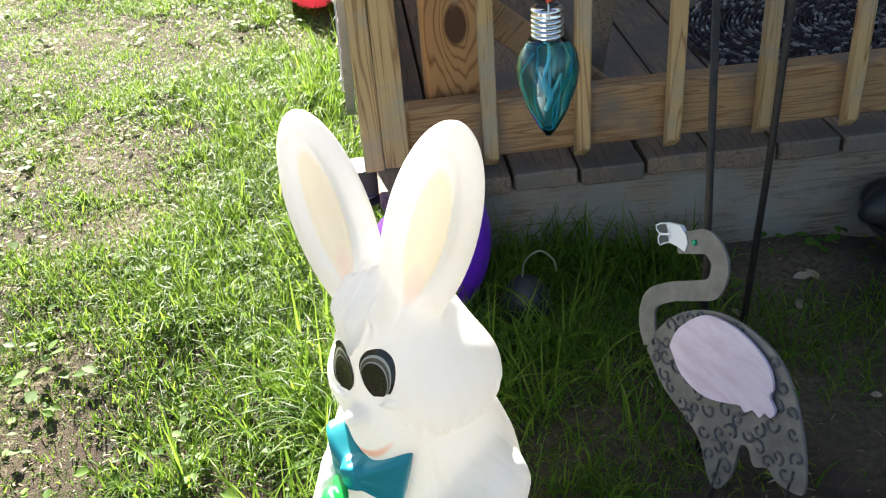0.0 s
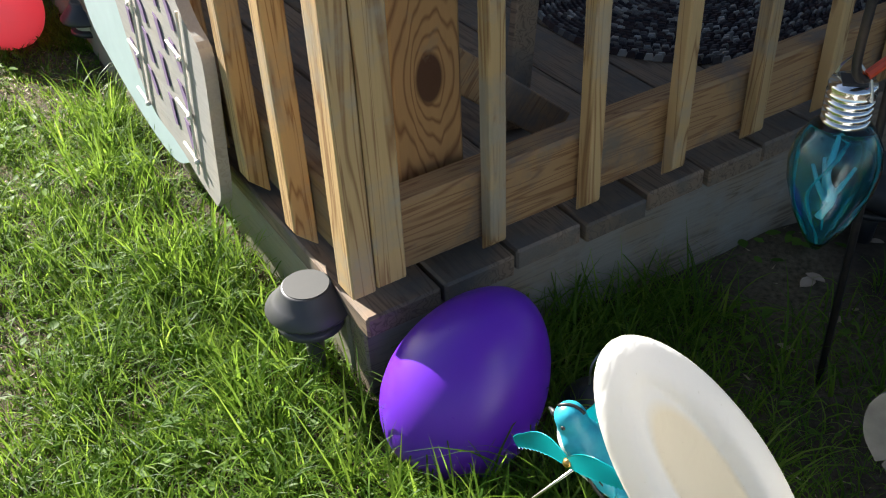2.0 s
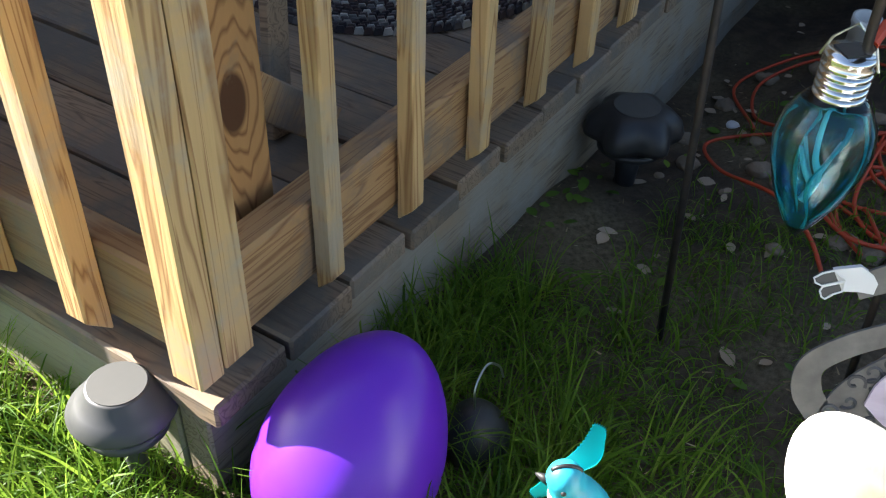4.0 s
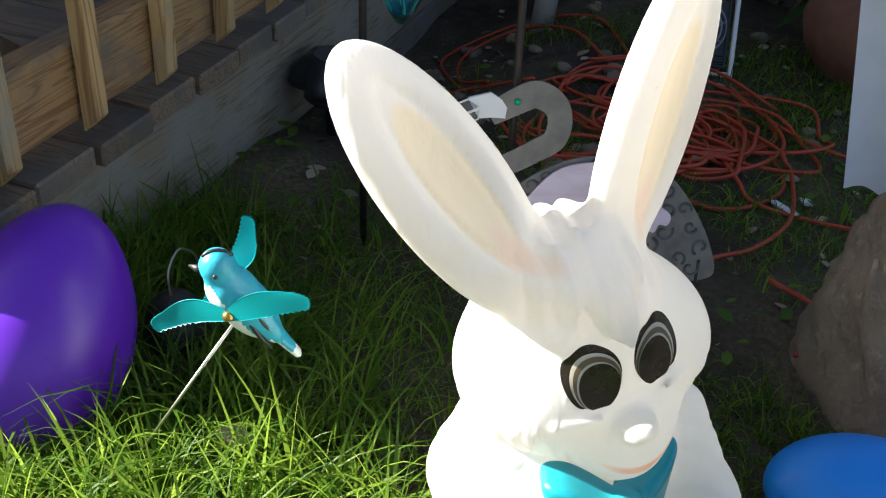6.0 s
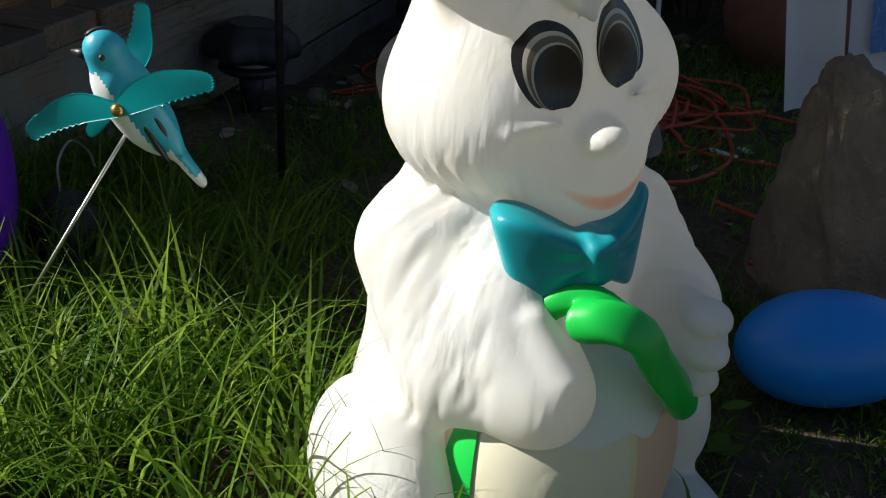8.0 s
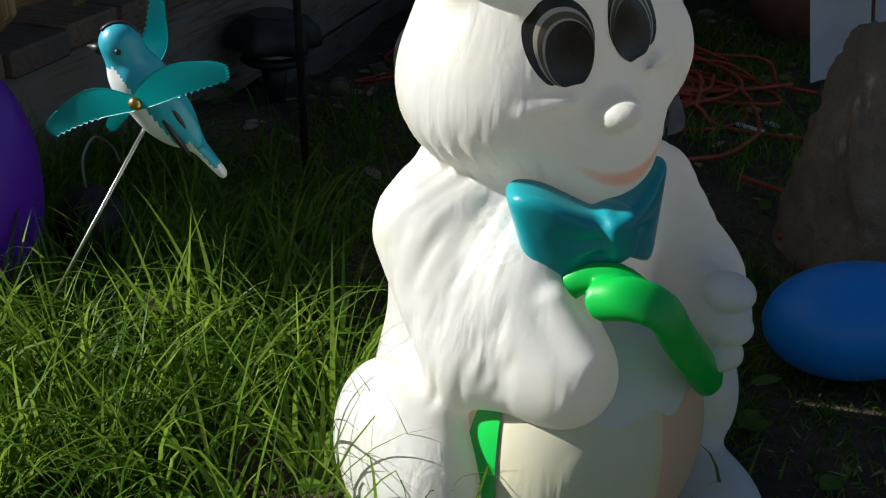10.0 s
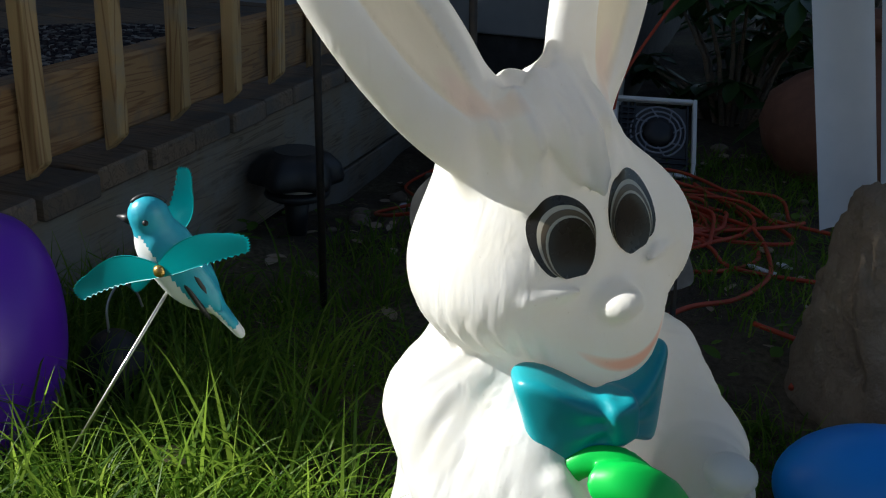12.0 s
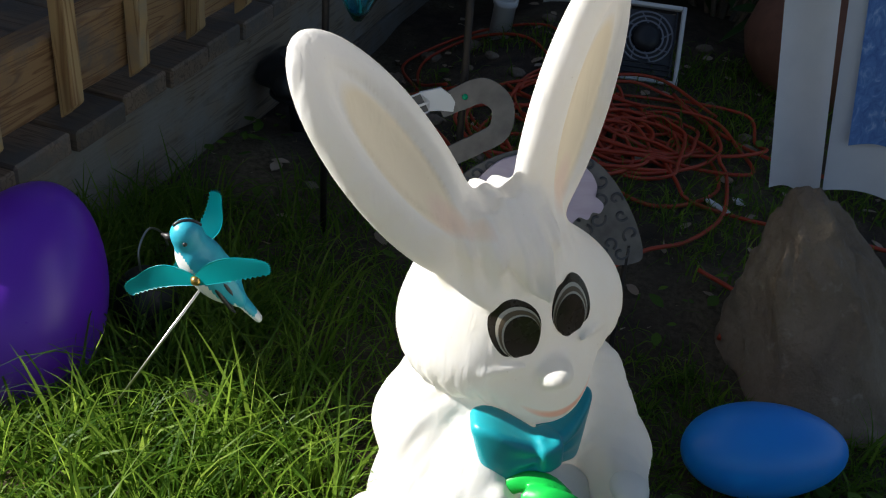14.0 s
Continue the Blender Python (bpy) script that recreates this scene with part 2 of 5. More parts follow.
GRASS = leafy("grass_blades", [(0.0, (0.020, 0.058, 0.008)), (0.42, (0.074, 0.172, 0.013)), (0.80, (0.185, 0.305, 0.028)), (0.96, (0.36, 0.39, 0.10)), (1.0, (0.42, 0.36, 0.18))], 0.45, 0.60, 0.25)
THATCH = leafy("dry_thatch", [(0.0, (0.20, 0.12, 0.06)), (0.5, (0.36, 0.25, 0.13)), (1.0, (0.55, 0.47, 0.34))], 0.6, 0.2)
WEED = leafy("weed_leaves", [(0.0, (0.04, 0.10, 0.012)), (1.0, (0.15, 0.26, 0.03))], 0.58, 0.35, 0.25)
SHRUB = leafy("shrub_leaves", [(0.0, (0.016, 0.05, 0.012)), (1.0, (0.05, 0.11, 0.028))], 0.32, 0.18)
DRYLEAF = leafy("dry_leaf", [(0.0, (0.30, 0.20, 0.13)), (1.0, (0.55, 0.43, 0.32))], 0.6, 0.2)

m = Mat("soil", rough=0.95)
v = m.coords()
col = m.ramp(m.noise(v, 28, 8, 0.7), [(0.25, (0.022, 0.014, 0.009)), (0.5, (0.065, 0.043, 0.027)), (0.8, (0.15, 0.105, 0.068))])
col = m.mix(m.ramp(m.noise(v, 3.2, 4), [(0.45, (0, 0, 0)), (0.7, (1, 1, 1))]), col, m.ramp(m.noise(v, 120, 4), [(0.3, (0.075, 0.06, 0.025)), (0.7, (0.25, 0.19, 0.115))]))
m.color(col)
m.bump(m.math("ADD", m.noise(v, 60, 8, 0.75), m.noise(v, 350, 4)), 0.9, 0.012)
SOIL = m.m

m = Mat("rock", rough=0.85)
v = m.coords()
col = m.ramp(m.noise(v, 9, 8, 0.65, 0.4), [(0.25, (0.15, 0.11, 0.075)), (0.5, (0.24, 0.18, 0.125)), (0.8, (0.34, 0.27, 0.19))])
m.color(m.mix(m.ramp(m.noise(v, 55, 6), [(0.60, (0, 0, 0)), (0.90, (1, 1, 1))]), col, (0.42, 0.36, 0.28)))
m.bump(m.math("ADD", m.noise(v, 25, 8, 0.7), m.noise(v, 160, 5)), 0.8, 0.008)
ROCK = m.m

m = Mat("terracotta", rough=0.8)
v = m.coords()
m.color(m.ramp(m.noise(v, 10, 8, 0.7), [(0.3, (0.13, 0.055, 0.035)), (0.6, (0.22, 0.095, 0.055)), (0.85, (0.32, 0.18, 0.12))]))
m.bump(m.noise(v, 120, 5), 0.3, 0.002)
POT = m.m

m = Mat("pierced_metal", rough=0.6, metal=0.35)
v = m.coords()
m.color(m.ramp(m.noise(v, 40, 6), [(0.3, (0.13, 0.12, 0.115)), (0.7, (0.24, 0.225, 0.21)), (0.9, (0.30, 0.24, 0.2))]))
m.bump(m.noise(v, 200, 4), 0.2, 0.001)
FLM = m.m
m = Mat("wing_pale", rough=0.5)
v = m.coords((0.25, 1, 1))
m.color(m.ramp(m.noise(v, 60, 4, 0.6, 0.5), [(0.3, (0.55, 0.43, 0.53)), (0.55, (0.66, 0.55, 0.66)), (0.8, (0.74, 0.66, 0.72))]))
m.bump(m.noise(v, 45, 3, 0.5, 0.6), 0.6, 0.004)
FLWING = m.m
FLWHITE = plastic("beak_white", (0.75, 0.75, 0.76), 0.5)
FLBEAK = plastic("beak_grey", (0.07, 0.07, 0.075), 0.5)
GEM = plastic("green_gem", (0.0, 0.35, 0.16), 0.12)

m = Mat("peeling_paint", rough=0.7)
v = m.coords((1, 1, 0.35))
m.color(m.mix(m.ramp(m.noise(v, 16, 8, 0.7), [(0.60, (0, 0, 0)), (0.63, (1, 1, 1))]), (0.72, 0.70, 0.62), (0.24, 0.19, 0.13)))
m.bump(m.ramp(m.noise(v, 16, 8, 0.7), [(0.60, (1, 1, 1)), (0.63, (0, 0, 0))]), 0.6, 0.003)
PEEL = m.m
m = Mat("siding_paint", rough=0.6)
v = m.coords()
m.color(m.ramp(m.noise(v, 6, 6), [(0.3, (0.30, 0.31, 0.32)), (0.7, (0.42, 0.43, 0.44))]))
SIDING = m.m
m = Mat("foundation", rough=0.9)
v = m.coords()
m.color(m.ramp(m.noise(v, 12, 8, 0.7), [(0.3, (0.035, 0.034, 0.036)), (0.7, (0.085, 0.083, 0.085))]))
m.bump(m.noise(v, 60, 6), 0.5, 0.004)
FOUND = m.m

m = Mat("glass_teal", (0.16, 0.75, 0.80), 0.04)
v = m.coords((1, 1, 0.35))
m.color(m.mix(m.ramp(m.noise(v, 34, 3, 0.5, 1.2), [(0.45, (0, 0, 0)), (0.6, (1, 1, 1))]), (0.20, 0.72, 0.92), (0.50, 0.94, 0.95)))
m.set("Transmission Weight", 1.0), m.set("IOR", 1.45)
GLASS = m.m
m = Mat("rug_braid", rough=0.95)
r = rand_of(m, True)
m.color(m.ramp(r, [(0.0, (0.018, 0.018, 0.024)), (0.4, (0.055, 0.033, 0.032)), (0.66, (0.075, 0.07, 0.075)), (0.84, (0.20, 0.19, 0.175)), (1.0, (0.40, 0.38, 0.35))]))
m.bump(m.noise(m.coords(), 300, 3), 0.4, 0.001)
RUG = m.m
m = Mat("flag_cloth", rough=0.85)
v = m.coords()
m.color(m.mix(m.noise(v, 18, 4), (0.60, 0.63, 0.68), (0.76, 0.77, 0.80)))
m.bump(m.noise(m.coords((1, 1, 0.2)), 30, 3), 0.3, 0.003)
CLOTH = m.m
m = Mat("flag_drawing", rough=0.85)
v = m.coords((1, 1, 0.6))
m.color(m.ramp(m.noise(v, 70, 5, 0.7, 1.0), [(0.3, (0.06, 0.14, 0.42)), (0.55, (0.13, 0.27, 0.60)), (0.75, (0.45, 0.58, 0.80))]))
DRAWING = m.m
PINKCRAY = plastic("pink_crayon", (0.75, 0.30, 0.40), 0.8)
DARKCRAY = plastic("dark_crayon", (0.05, 0.05, 0.14), 0.8)
m = Mat("bird_blue", rough=0.38)
v = m.coords()
m.color(m.ramp(m.noise(v, 45, 5), [(0.3, (0.015, 0.28, 0.42)), (0.7, (0.04, 0.42, 0.53))]))
m.bump(m.noise(v, 180, 3), 0.3, 0.0012)
BIRDB = m.m
BIRDW = plastic("bird_white", (0.74, 0.76, 0.76), 0.4)
WING = leafy("wing_teal", [(0.0, (0.0, 0.40, 0.44)), (1.0, (0.01, 0.46, 0.50))], 0.3, 0.35)
STREAK = leafy("aqua_enamel", [(0.0, (0.02, 0.42, 0.48)), (0.6, (0.10, 0.62, 0.64)), (1.0, (0.55, 0.80, 0.78))], 0.25, 0.4)
BRASS = Mat("brass_rivet", (0.55, 0.33, 0.10), 0.3, 0.9).m
PURPAINT = plastic("purple_paint", (0.22, 0.15, 0.27), 0.75, 0, 0.25)
BLUEPAINT = plastic("pale_blue_paint", (0.42, 0.53, 0.53), 0.7, 0, 0.12, 0.3)
STRING = plastic("white_string", (0.72, 0.68, 0.60), 0.8)
PAPER = plastic("white_scrap", (0.7, 0.7, 0.72), 0.6)


# ---- mesh tools ----
def mesh(name, verts, faces, mats, parent=None, smooth=True, idx=None):
    me = bpy.data.meshes.new(name)
    me.from_pydata([tuple(v) for v in verts], [], [tuple(int(i) for i in f) for f in faces])
    for mt in mats if isinstance(mats, (list, tuple)) else [mats]:
        me.materials.append(mt)
    if smooth:
        me.polygons.foreach_set("use_smooth", [True] * len(me.polygons))
    if idx is not None:
        me.polygons.foreach_set("material_index", [int(i) for i in idx])
    ob = new(name, me)
    if parent:
        ob.parent = parent
    return ob


def part(name, bm, material, parent=None, label="", smooth=False):
    """Links a bmesh as one mesh object under a thing or under a part."""
    me = bpy.data.meshes.new(name)
    bmesh.ops.recalc_face_normals(bm, faces=bm.faces)
    bm.to_mesh(me)
    bm.free()
    me.materials.append(material)
    if smooth:
        me.polygons.foreach_set("use_smooth", [True] * len(me.polygons))
    ob = new(name, me)
    if parent:
        ob.parent = parent
    return tagged(ob, label)


def thing(name, label, category, at=(0, 0, 0), rz=0, group="", kind=""):
    ob = new(name)
    ob.matrix_world = pose(*at, 0, 0, rz)
    return tagged(ob, label, category, group, kind)


def box(lo, hi, bevel=0.0, seg=1):
    bm = bmesh.new()
    bmesh.ops.create_cube(bm, size=1)
    lo, hi = Vector(lo), Vector(hi)
    for v in bm.verts:
        v.co = Vector([(lo[i] + hi[i]) / 2 + v.co[i] * (hi[i] - lo[i]) for i in range(3)])
    if bevel:
        bmesh.ops.bevel(bm, geom=bm.edges[:], offset=bevel, segments=seg, affect="EDGES")
    return bm


def join_bm(*bms):
    out = bmesh.new()
    for b in bms:
        me = bpy.data.meshes.new("tmp")
        b.to_mesh(me)
        out.from_mesh(me)
        bpy.data.meshes.remove(me)
        b.free()
    return out


def lathe(profile, segs=32, close=True):
    """A solid turned round z from (radius, height) pairs."""
    bm = bmesh.new()
    rings = []
    for r, z in profile:
        if r < 1e-6:
            rings.append([bm.verts.new((0, 0, z))])
        else:
            rings.append([bm.verts.new((r * math.cos(a), r * math.sin(a), z)) for a in np.linspace(0, 2 * math.pi, segs, endpoint=False)])
    for a, b in zip(rings, rings[1:]):
        for i in range(segs):
            j = (i + 1) % segs
            if len(a) == 1 and len(b) > 1:
                bm.faces.new((a[0], b[i], b[j]))
            elif len(b) == 1 and len(a) > 1:
                bm.faces.new((a[i], a[j], b[0]))
            elif len(a) > 1:
                bm.faces.new((a[i], a[j], b[j], b[i]))
    return bm


def smooth_curve(pts, n=8):
    """A Catmull-Rom curve through points."""
    p = [np.array(q, float) for q in pts]
    p = [2 * p[0] - p[1]] + p + [2 * p[-1] - p[-2]]
    out = []
    for i in range(1, len(p) - 2):
        a, b, c, d = p[i - 1:i + 3]
        for t in np.linspace(0, 1, n, endpoint=False):
            out.append(0.5 * (2 * b + (c - a) * t + (2 * a - 5 * b + 4 * c - d) * t * t + (3 * b - a - 3 * c + d) * t ** 3))
    return out + [p[-2]]


def tube(pts, radius, segs=8, bm=None):
    """A round rod along points; radius may be a number or one for each point."""
    bm = bm or bmesh.new()
    pts = [Vector(p) for p in pts]
    rad = radius if hasattr(radius, "__len__") else [radius] * len(pts)
    up, rings = Vector((0.3, 0.2, 0.93)), []
    for i, p in enumerate(pts):
        d = (pts[min(i + 1, len(pts) - 1)] - pts[max(i - 1, 0)]).normalized()
        s = d.cross(up)
        s = s.normalized() if s.length > 1e-4 else d.orthogonal().normalized()
        up = s.cross(d)
        rings.append([bm.verts.new(p + (s * math.cos(a) + up * math.sin(a)) * rad[i]) for a in np.linspace(0, 2 * math.pi, segs, endpoint=False)])
    for a, b in zip(rings, rings[1:]):
        for i in range(segs):
            bm.faces.new((a[i], a[(i + 1) % segs], b[(i + 1) % segs], b[i]))
    bm.faces.new(rings[0]), bm.faces.new(rings[-1])
    return bm


def plate(outline, thick, frame_m=None):
    """A flat sheet of a 2D outline (x, z), with thickness along y."""
    bm = bmesh.new()
    a = [bm.verts.new((x, -thick / 2, z)) for x, z in outline]
    b = [bm.verts.new((x, thick / 2, z)) for x, z in outline]
    bm.faces.new(a), bm.faces.new(b[::-1])
    for i in range(len(a)):
        j = (i + 1) % len(a)
        bm.faces.new((a[j], a[i], b[i], b[j]))
    bmesh.ops.triangulate(bm, faces=[f for f in bm.faces if len(f.verts) > 4])
    if frame_m:
        bm.transform(frame_m)
    return bm


def egg(r, h, segs=40, rings=28, k=0.18):
    """An egg standing on its blunt end, centred on its middle height."""
    prof = [(0, -h / 2)]
    for i in range(1, rings):
        c = -math.cos(math.pi * i / rings)
        prof.append((r * math.sqrt(1 - c * c) * (1 - k * c) / (1 + 0.02), c * h / 2))
    return lathe(prof + [(0, h / 2)], segs)


def surface(f, lo, hi, step):
    """Surface nets: a quad mesh of the zero level of a signed distance f(points)."""
    ax = [np.arange(lo[i], hi[i] + step, step) for i in range(3)]
    X, Y, Z = np.meshgrid(*ax, indexing="ij")
    d = f(np.stack([X, Y, Z], -1).reshape(-1, 3)).reshape(X.shape)
    s = d < 0
    n = [a - 1 for a in d.shape]
    acc, cnt = np.zeros((*n, 3)), np.zeros(n)
    corners = [(i, j, k) for i in (0, 1) for j in (0, 1) for k in (0, 1)]
    cut = lambda c: (slice(c[0], c[0] + n[0]), slice(c[1], c[1] + n[1]), slice(c[2], c[2] + n[2]))
    for a in corners:
        for b in corners:
            if sum(abs(p - q) for p, q in zip(a, b)) == 1 and a < b:
                da, db = d[cut(a)], d[cut(b)]
                on = (da < 0) != (db < 0)
                t = np.where(on, da / np.where(on, da - db, 1), 0)
                for i in range(3):
                    acc[..., i] += np.where(on, a[i] + (b[i] - a[i]) * t, 0)
                cnt += on
    used = cnt > 0
    index = -np.ones(n, int)
    index[used] = np.arange(used.sum())
    cells = np.argwhere(used)
    verts = (cells + acc[used] / cnt[used][:, None]) * step + np.array(lo)
    faces = []
    for axis in range(3):
        u, w = (axis + 1) % 3, (axis + 2) % 3
        sl0, sl1 = [slice(None)] * 3, [slice(None)] * 3
        sl0[axis], sl1[axis] = slice(0, -1), slice(1, None)
        change = s[tuple(sl0)] != s[tuple(sl1)]
        inside = s[tuple(sl0)]
        for p in np.argwhere(change):
            if p[u] == 0 or p[w] == 0 or p[u] >= n[u] or p[w] >= n[w] or p[axis] >= n[axis]:
                continue
            q = []
            for du, dw in ((0, 0), (1, 0), (1, 1), (0, 1)):
                c = p.copy()
                c[u] -= du
                c[w] -= dw
                q.append(index[tuple(c)])
            faces.append(q if inside[tuple(p)] else q[::-1])
    return verts, faces


def ell(p, c, r, R=None):
    """Signed distance (near enough) of an ellipsoid."""
    q = p - np.array(c)
    if R is not None:
        q = q @ R
    r = np.array(r)
    k0 = np.linalg.norm(q / r, axis=1)
    k1 = np.linalg.norm(q / r ** 2, axis=1) + 1e-9
    return k0 * (k0 - 1) / k1


def cap(p, a, b, ra, rb):
    """Signed distance of a rounded cone between two points."""
    a, b = np.array(a), np.array(b)
    t = np.clip((p - a) @ (b - a) / ((b - a) @ (b - a)), 0, 1)
    return np.linalg.norm(p - a - t[:, None] * (b - a), axis=1) - (ra + (rb - ra) * t)


def blend(a, b, k):
    h = np.clip(0.5 + 0.5 * (b - a) / k, 0, 1)
    return b + (a - b) * h - k * h * (1 - h)


# ---- ground ----
def ground_z(x, y):
    x, y = np.asarray(x, float), np.asarray(y, float)
    yard = np.interp(x, [-200, -0.15, 0.3, 0.7, 1.2, 200], [0.09, 0.09, 0.074, 0.060, 0.050, 0.050])
    by_deck = np.interp(x, [-200, -0.15, 0.2, 0.5, 0.75, 1.0, 200], [0.09, 0.09, 0.062, 0.034, -0.012, -0.045, -0.045])
    k = np.clip((y + 0.34) / 0.28, 0, 1)
    return yard + (by_deck - yard) * k * k * (3 - 2 * k)


def bumpy(x, y):
    z = ground_z(x, y)
    return z + 0.012 * (np.sin(7.1 * x + 3.3 * y) * np.sin(5.3 * y - 2.1 * x)) + 0.005 * np.sin(23 * x + 5) * np.sin(19 * y + 8 * x)


gx = np.concatenate([[-200, -60, -20, -8, -4, -2.6], np.arange(-2, 2.61, 0.04), [3.4, 5, 9, 20, 60, 200]])
gy = np.concatenate([[-200, -60, -20, -8, -4], np.arange(-2, 2.81, 0.04), [3.4, 5, 9, 20, 60, 200]])
GX, GY = np.meshgrid(gx, gy, indexing="ij")
GZ = bumpy(GX, GY)
far = (np.abs(GX) > 2.6) | (np.abs(GY) > 2.8)
GZ[far] = ground_z(GX[far], GY[far])
ny = len(gy)
verts = np.stack([GX, GY, GZ], -1).reshape(-1, 3)
faces = [(i * ny + j, (i + 1) * ny + j, (i + 1) * ny + j + 1, i * ny + j + 1) for i in range(len(gx) - 1) for j in range(ny - 1)]
tagged(mesh("ground", verts, faces, SOIL), "brown soil ground with thatch and thin lawn", "ground", kind="structure")

# ---- deck ----
DECK_TOP = 0.215
deck = thing("deck", "weathered low wooden deck with grey board edges", "deck", kind="structure")
X0, X1, Y1 = -0.142, 1.62, 1.6
rng = random.Random(4)
x, k = X0, 0
while x < X1:
    w = 0.096
    e = 0.010 + rng.uniform(-0.005, 0.004)
    part("deck_board", box((x, e, DECK_TOP - 0.028 + rng.uniform(-0.0015, 0.001)), (x + w, Y1, DECK_TOP + rng.uniform(-0.002, 0.002)), 0.003), DECKW, deck)
    x += w + rng.uniform(0.004, 0.007)
part("rim_joist", box((X0 + 0.004, 0.026, 0.014), (X1, 0.064, DECK_TOP - 0.030), 0.003), RIMW, deck)
part("rim_joist", box((0.80, 0.031, -0.16), (X1, 0.066, 0.005), 0.003), RIMW, deck)
part("side_joist", box((X0 + 0.002, 0.066, 0.046), (X0 + 0.04, Y1, DECK_TOP - 0.030), 0.003), RIMY, deck)
for jx in (0.25, 0.65, 1.05, 1.45):
    part("joist", box((jx, 0.07, 0.05), (jx + 0.038, Y1, DECK_TOP - 0.031), 0.003), RIMY, deck)

W = 0.021


def baluster(parent, x, y, z0, z1, wx=W, wy=W, bevel_to=None):
    """A square picket with eased edges; its foot is cut on a slant, low at the back."""
    bm = box((-wx / 2, -wy / 2, 0), (wx / 2, wy / 2, z1 - z0), 0.002)
    for v in bm.verts:
        if v.co.z < 0.05 and bevel_to:
            v.co.z -= 0.020 * ((v.co.y if bevel_to == "y" else v.co.x) / W + 0.5)
    ob = part("baluster", bm, BAL, parent)
    ob.matrix_local = pose(x, y, z0, 0, 0, 0)
    return ob


front = thing("deck_railing", "weathered pine railing with square pickets along the deck front", "railing", kind="structure")
rng = random.Random(9)
for i in range(12):
    baluster(front, 0.135 * i + 0.0275, W / 2, 0.252 + rng.uniform(-0.003, 0.003), 1.0, bevel_to="y")
baluster(front, -0.110, 0.0125, 0.256, 1.0, 0.036, 0.025)
part("bottom_rail", box((-0.09, 0.026, 0.243), (X1 - 0.01, 0.064, 0.332), 0.004), RAILW, front)
part("top_rail", box((-0.09, 0.026, 0.90), (X1 - 0.01, 0.064, 0.99), 0.004), RAILW, front)
part("cap_rail", box((-0.19, -0.04, 1.0), (X1, 0.10, 1.03), 0.005), RAILW, front)
part("post", box((-0.053, 0.079, DECK_TOP + 0.001), (0.036, 0.168, 0.99), 0.005), POSTW, front)
part("post", box((1.5, 0.079, DECK_TOP + 0.001), (1.589, 0.168, 0.99), 0.005), POSTW, front)

side = thing("side_railing", "sunlit pine railing with square pickets along the deck side", "railing", kind="structure")
for i in range(12):
    y = 0.018 if i == 0 else 0.155 + 0.135 * (i - 1)
    baluster(side, -0.1435, y, 0.252 + rng.uniform(-0.003, 0.003), 1.0, 0.028, 0.036 if i == 0 else 0.027, "x" if i else None)
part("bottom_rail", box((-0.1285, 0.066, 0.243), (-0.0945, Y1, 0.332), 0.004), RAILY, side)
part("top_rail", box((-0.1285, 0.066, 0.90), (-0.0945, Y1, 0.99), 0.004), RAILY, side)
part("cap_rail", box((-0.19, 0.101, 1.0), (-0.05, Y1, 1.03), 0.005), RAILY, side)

# loose boards leaning inside the corner of the railing
def plank(label, size, m, mat):
    o = thing("plank", label, "plank", kind="object")
    part("board", box((-size[0] / 2, -size[1] / 2, 0), (size[0] / 2, size[1] / 2, size[2]), 0.002), mat, o)
    o.matrix_world = m
    return o


plank("weathered brown plank propped aslant against the railing post", (0.050, 0.020, 0.31), pose(0.268, 0.205, DECK_TOP + 0.008, 0, -50, 0), RAILW)
plank("grey upright board standing on the deck", (0.042, 0.014, 0.40), pose(0.222, 0.245, DECK_TOP + 0.002, -6, 13, 8), DECKW)

# ---- house ----
house = thing("house", "house wall with dark foundation and grey siding", "house", kind="structure")
part("wall", box((1.64, -0.30, 0.19), (1.80, 3.2, 3.0), 0.004), SIDING, house)
part("foundation", box((1.66, -0.30, -0.3), (1.79, 3.2, 0.186), 0.004), FOUND, house)
# unseen wall added behind the deck to keep sun off the right-hand yard
part("back_wall", box((-0.29, Y1 + 0.02, -0.1), (1.63, Y1 + 0.16, 3.0), 0.004), SIDING, house)
part("corner_board", box((1.48, -0.352, 0.0), (1.53, -0.262, 3.0), 0.004), PEEL, house)
part("corner_board", box((1.47, -0.422, -0.02), (1.52, -0.367, 3.0), 0.004), WHITEP, house)
# added full-height wall in dark foundation colour, fills the dark gap past the trim
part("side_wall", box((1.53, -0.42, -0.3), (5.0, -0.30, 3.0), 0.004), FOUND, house)

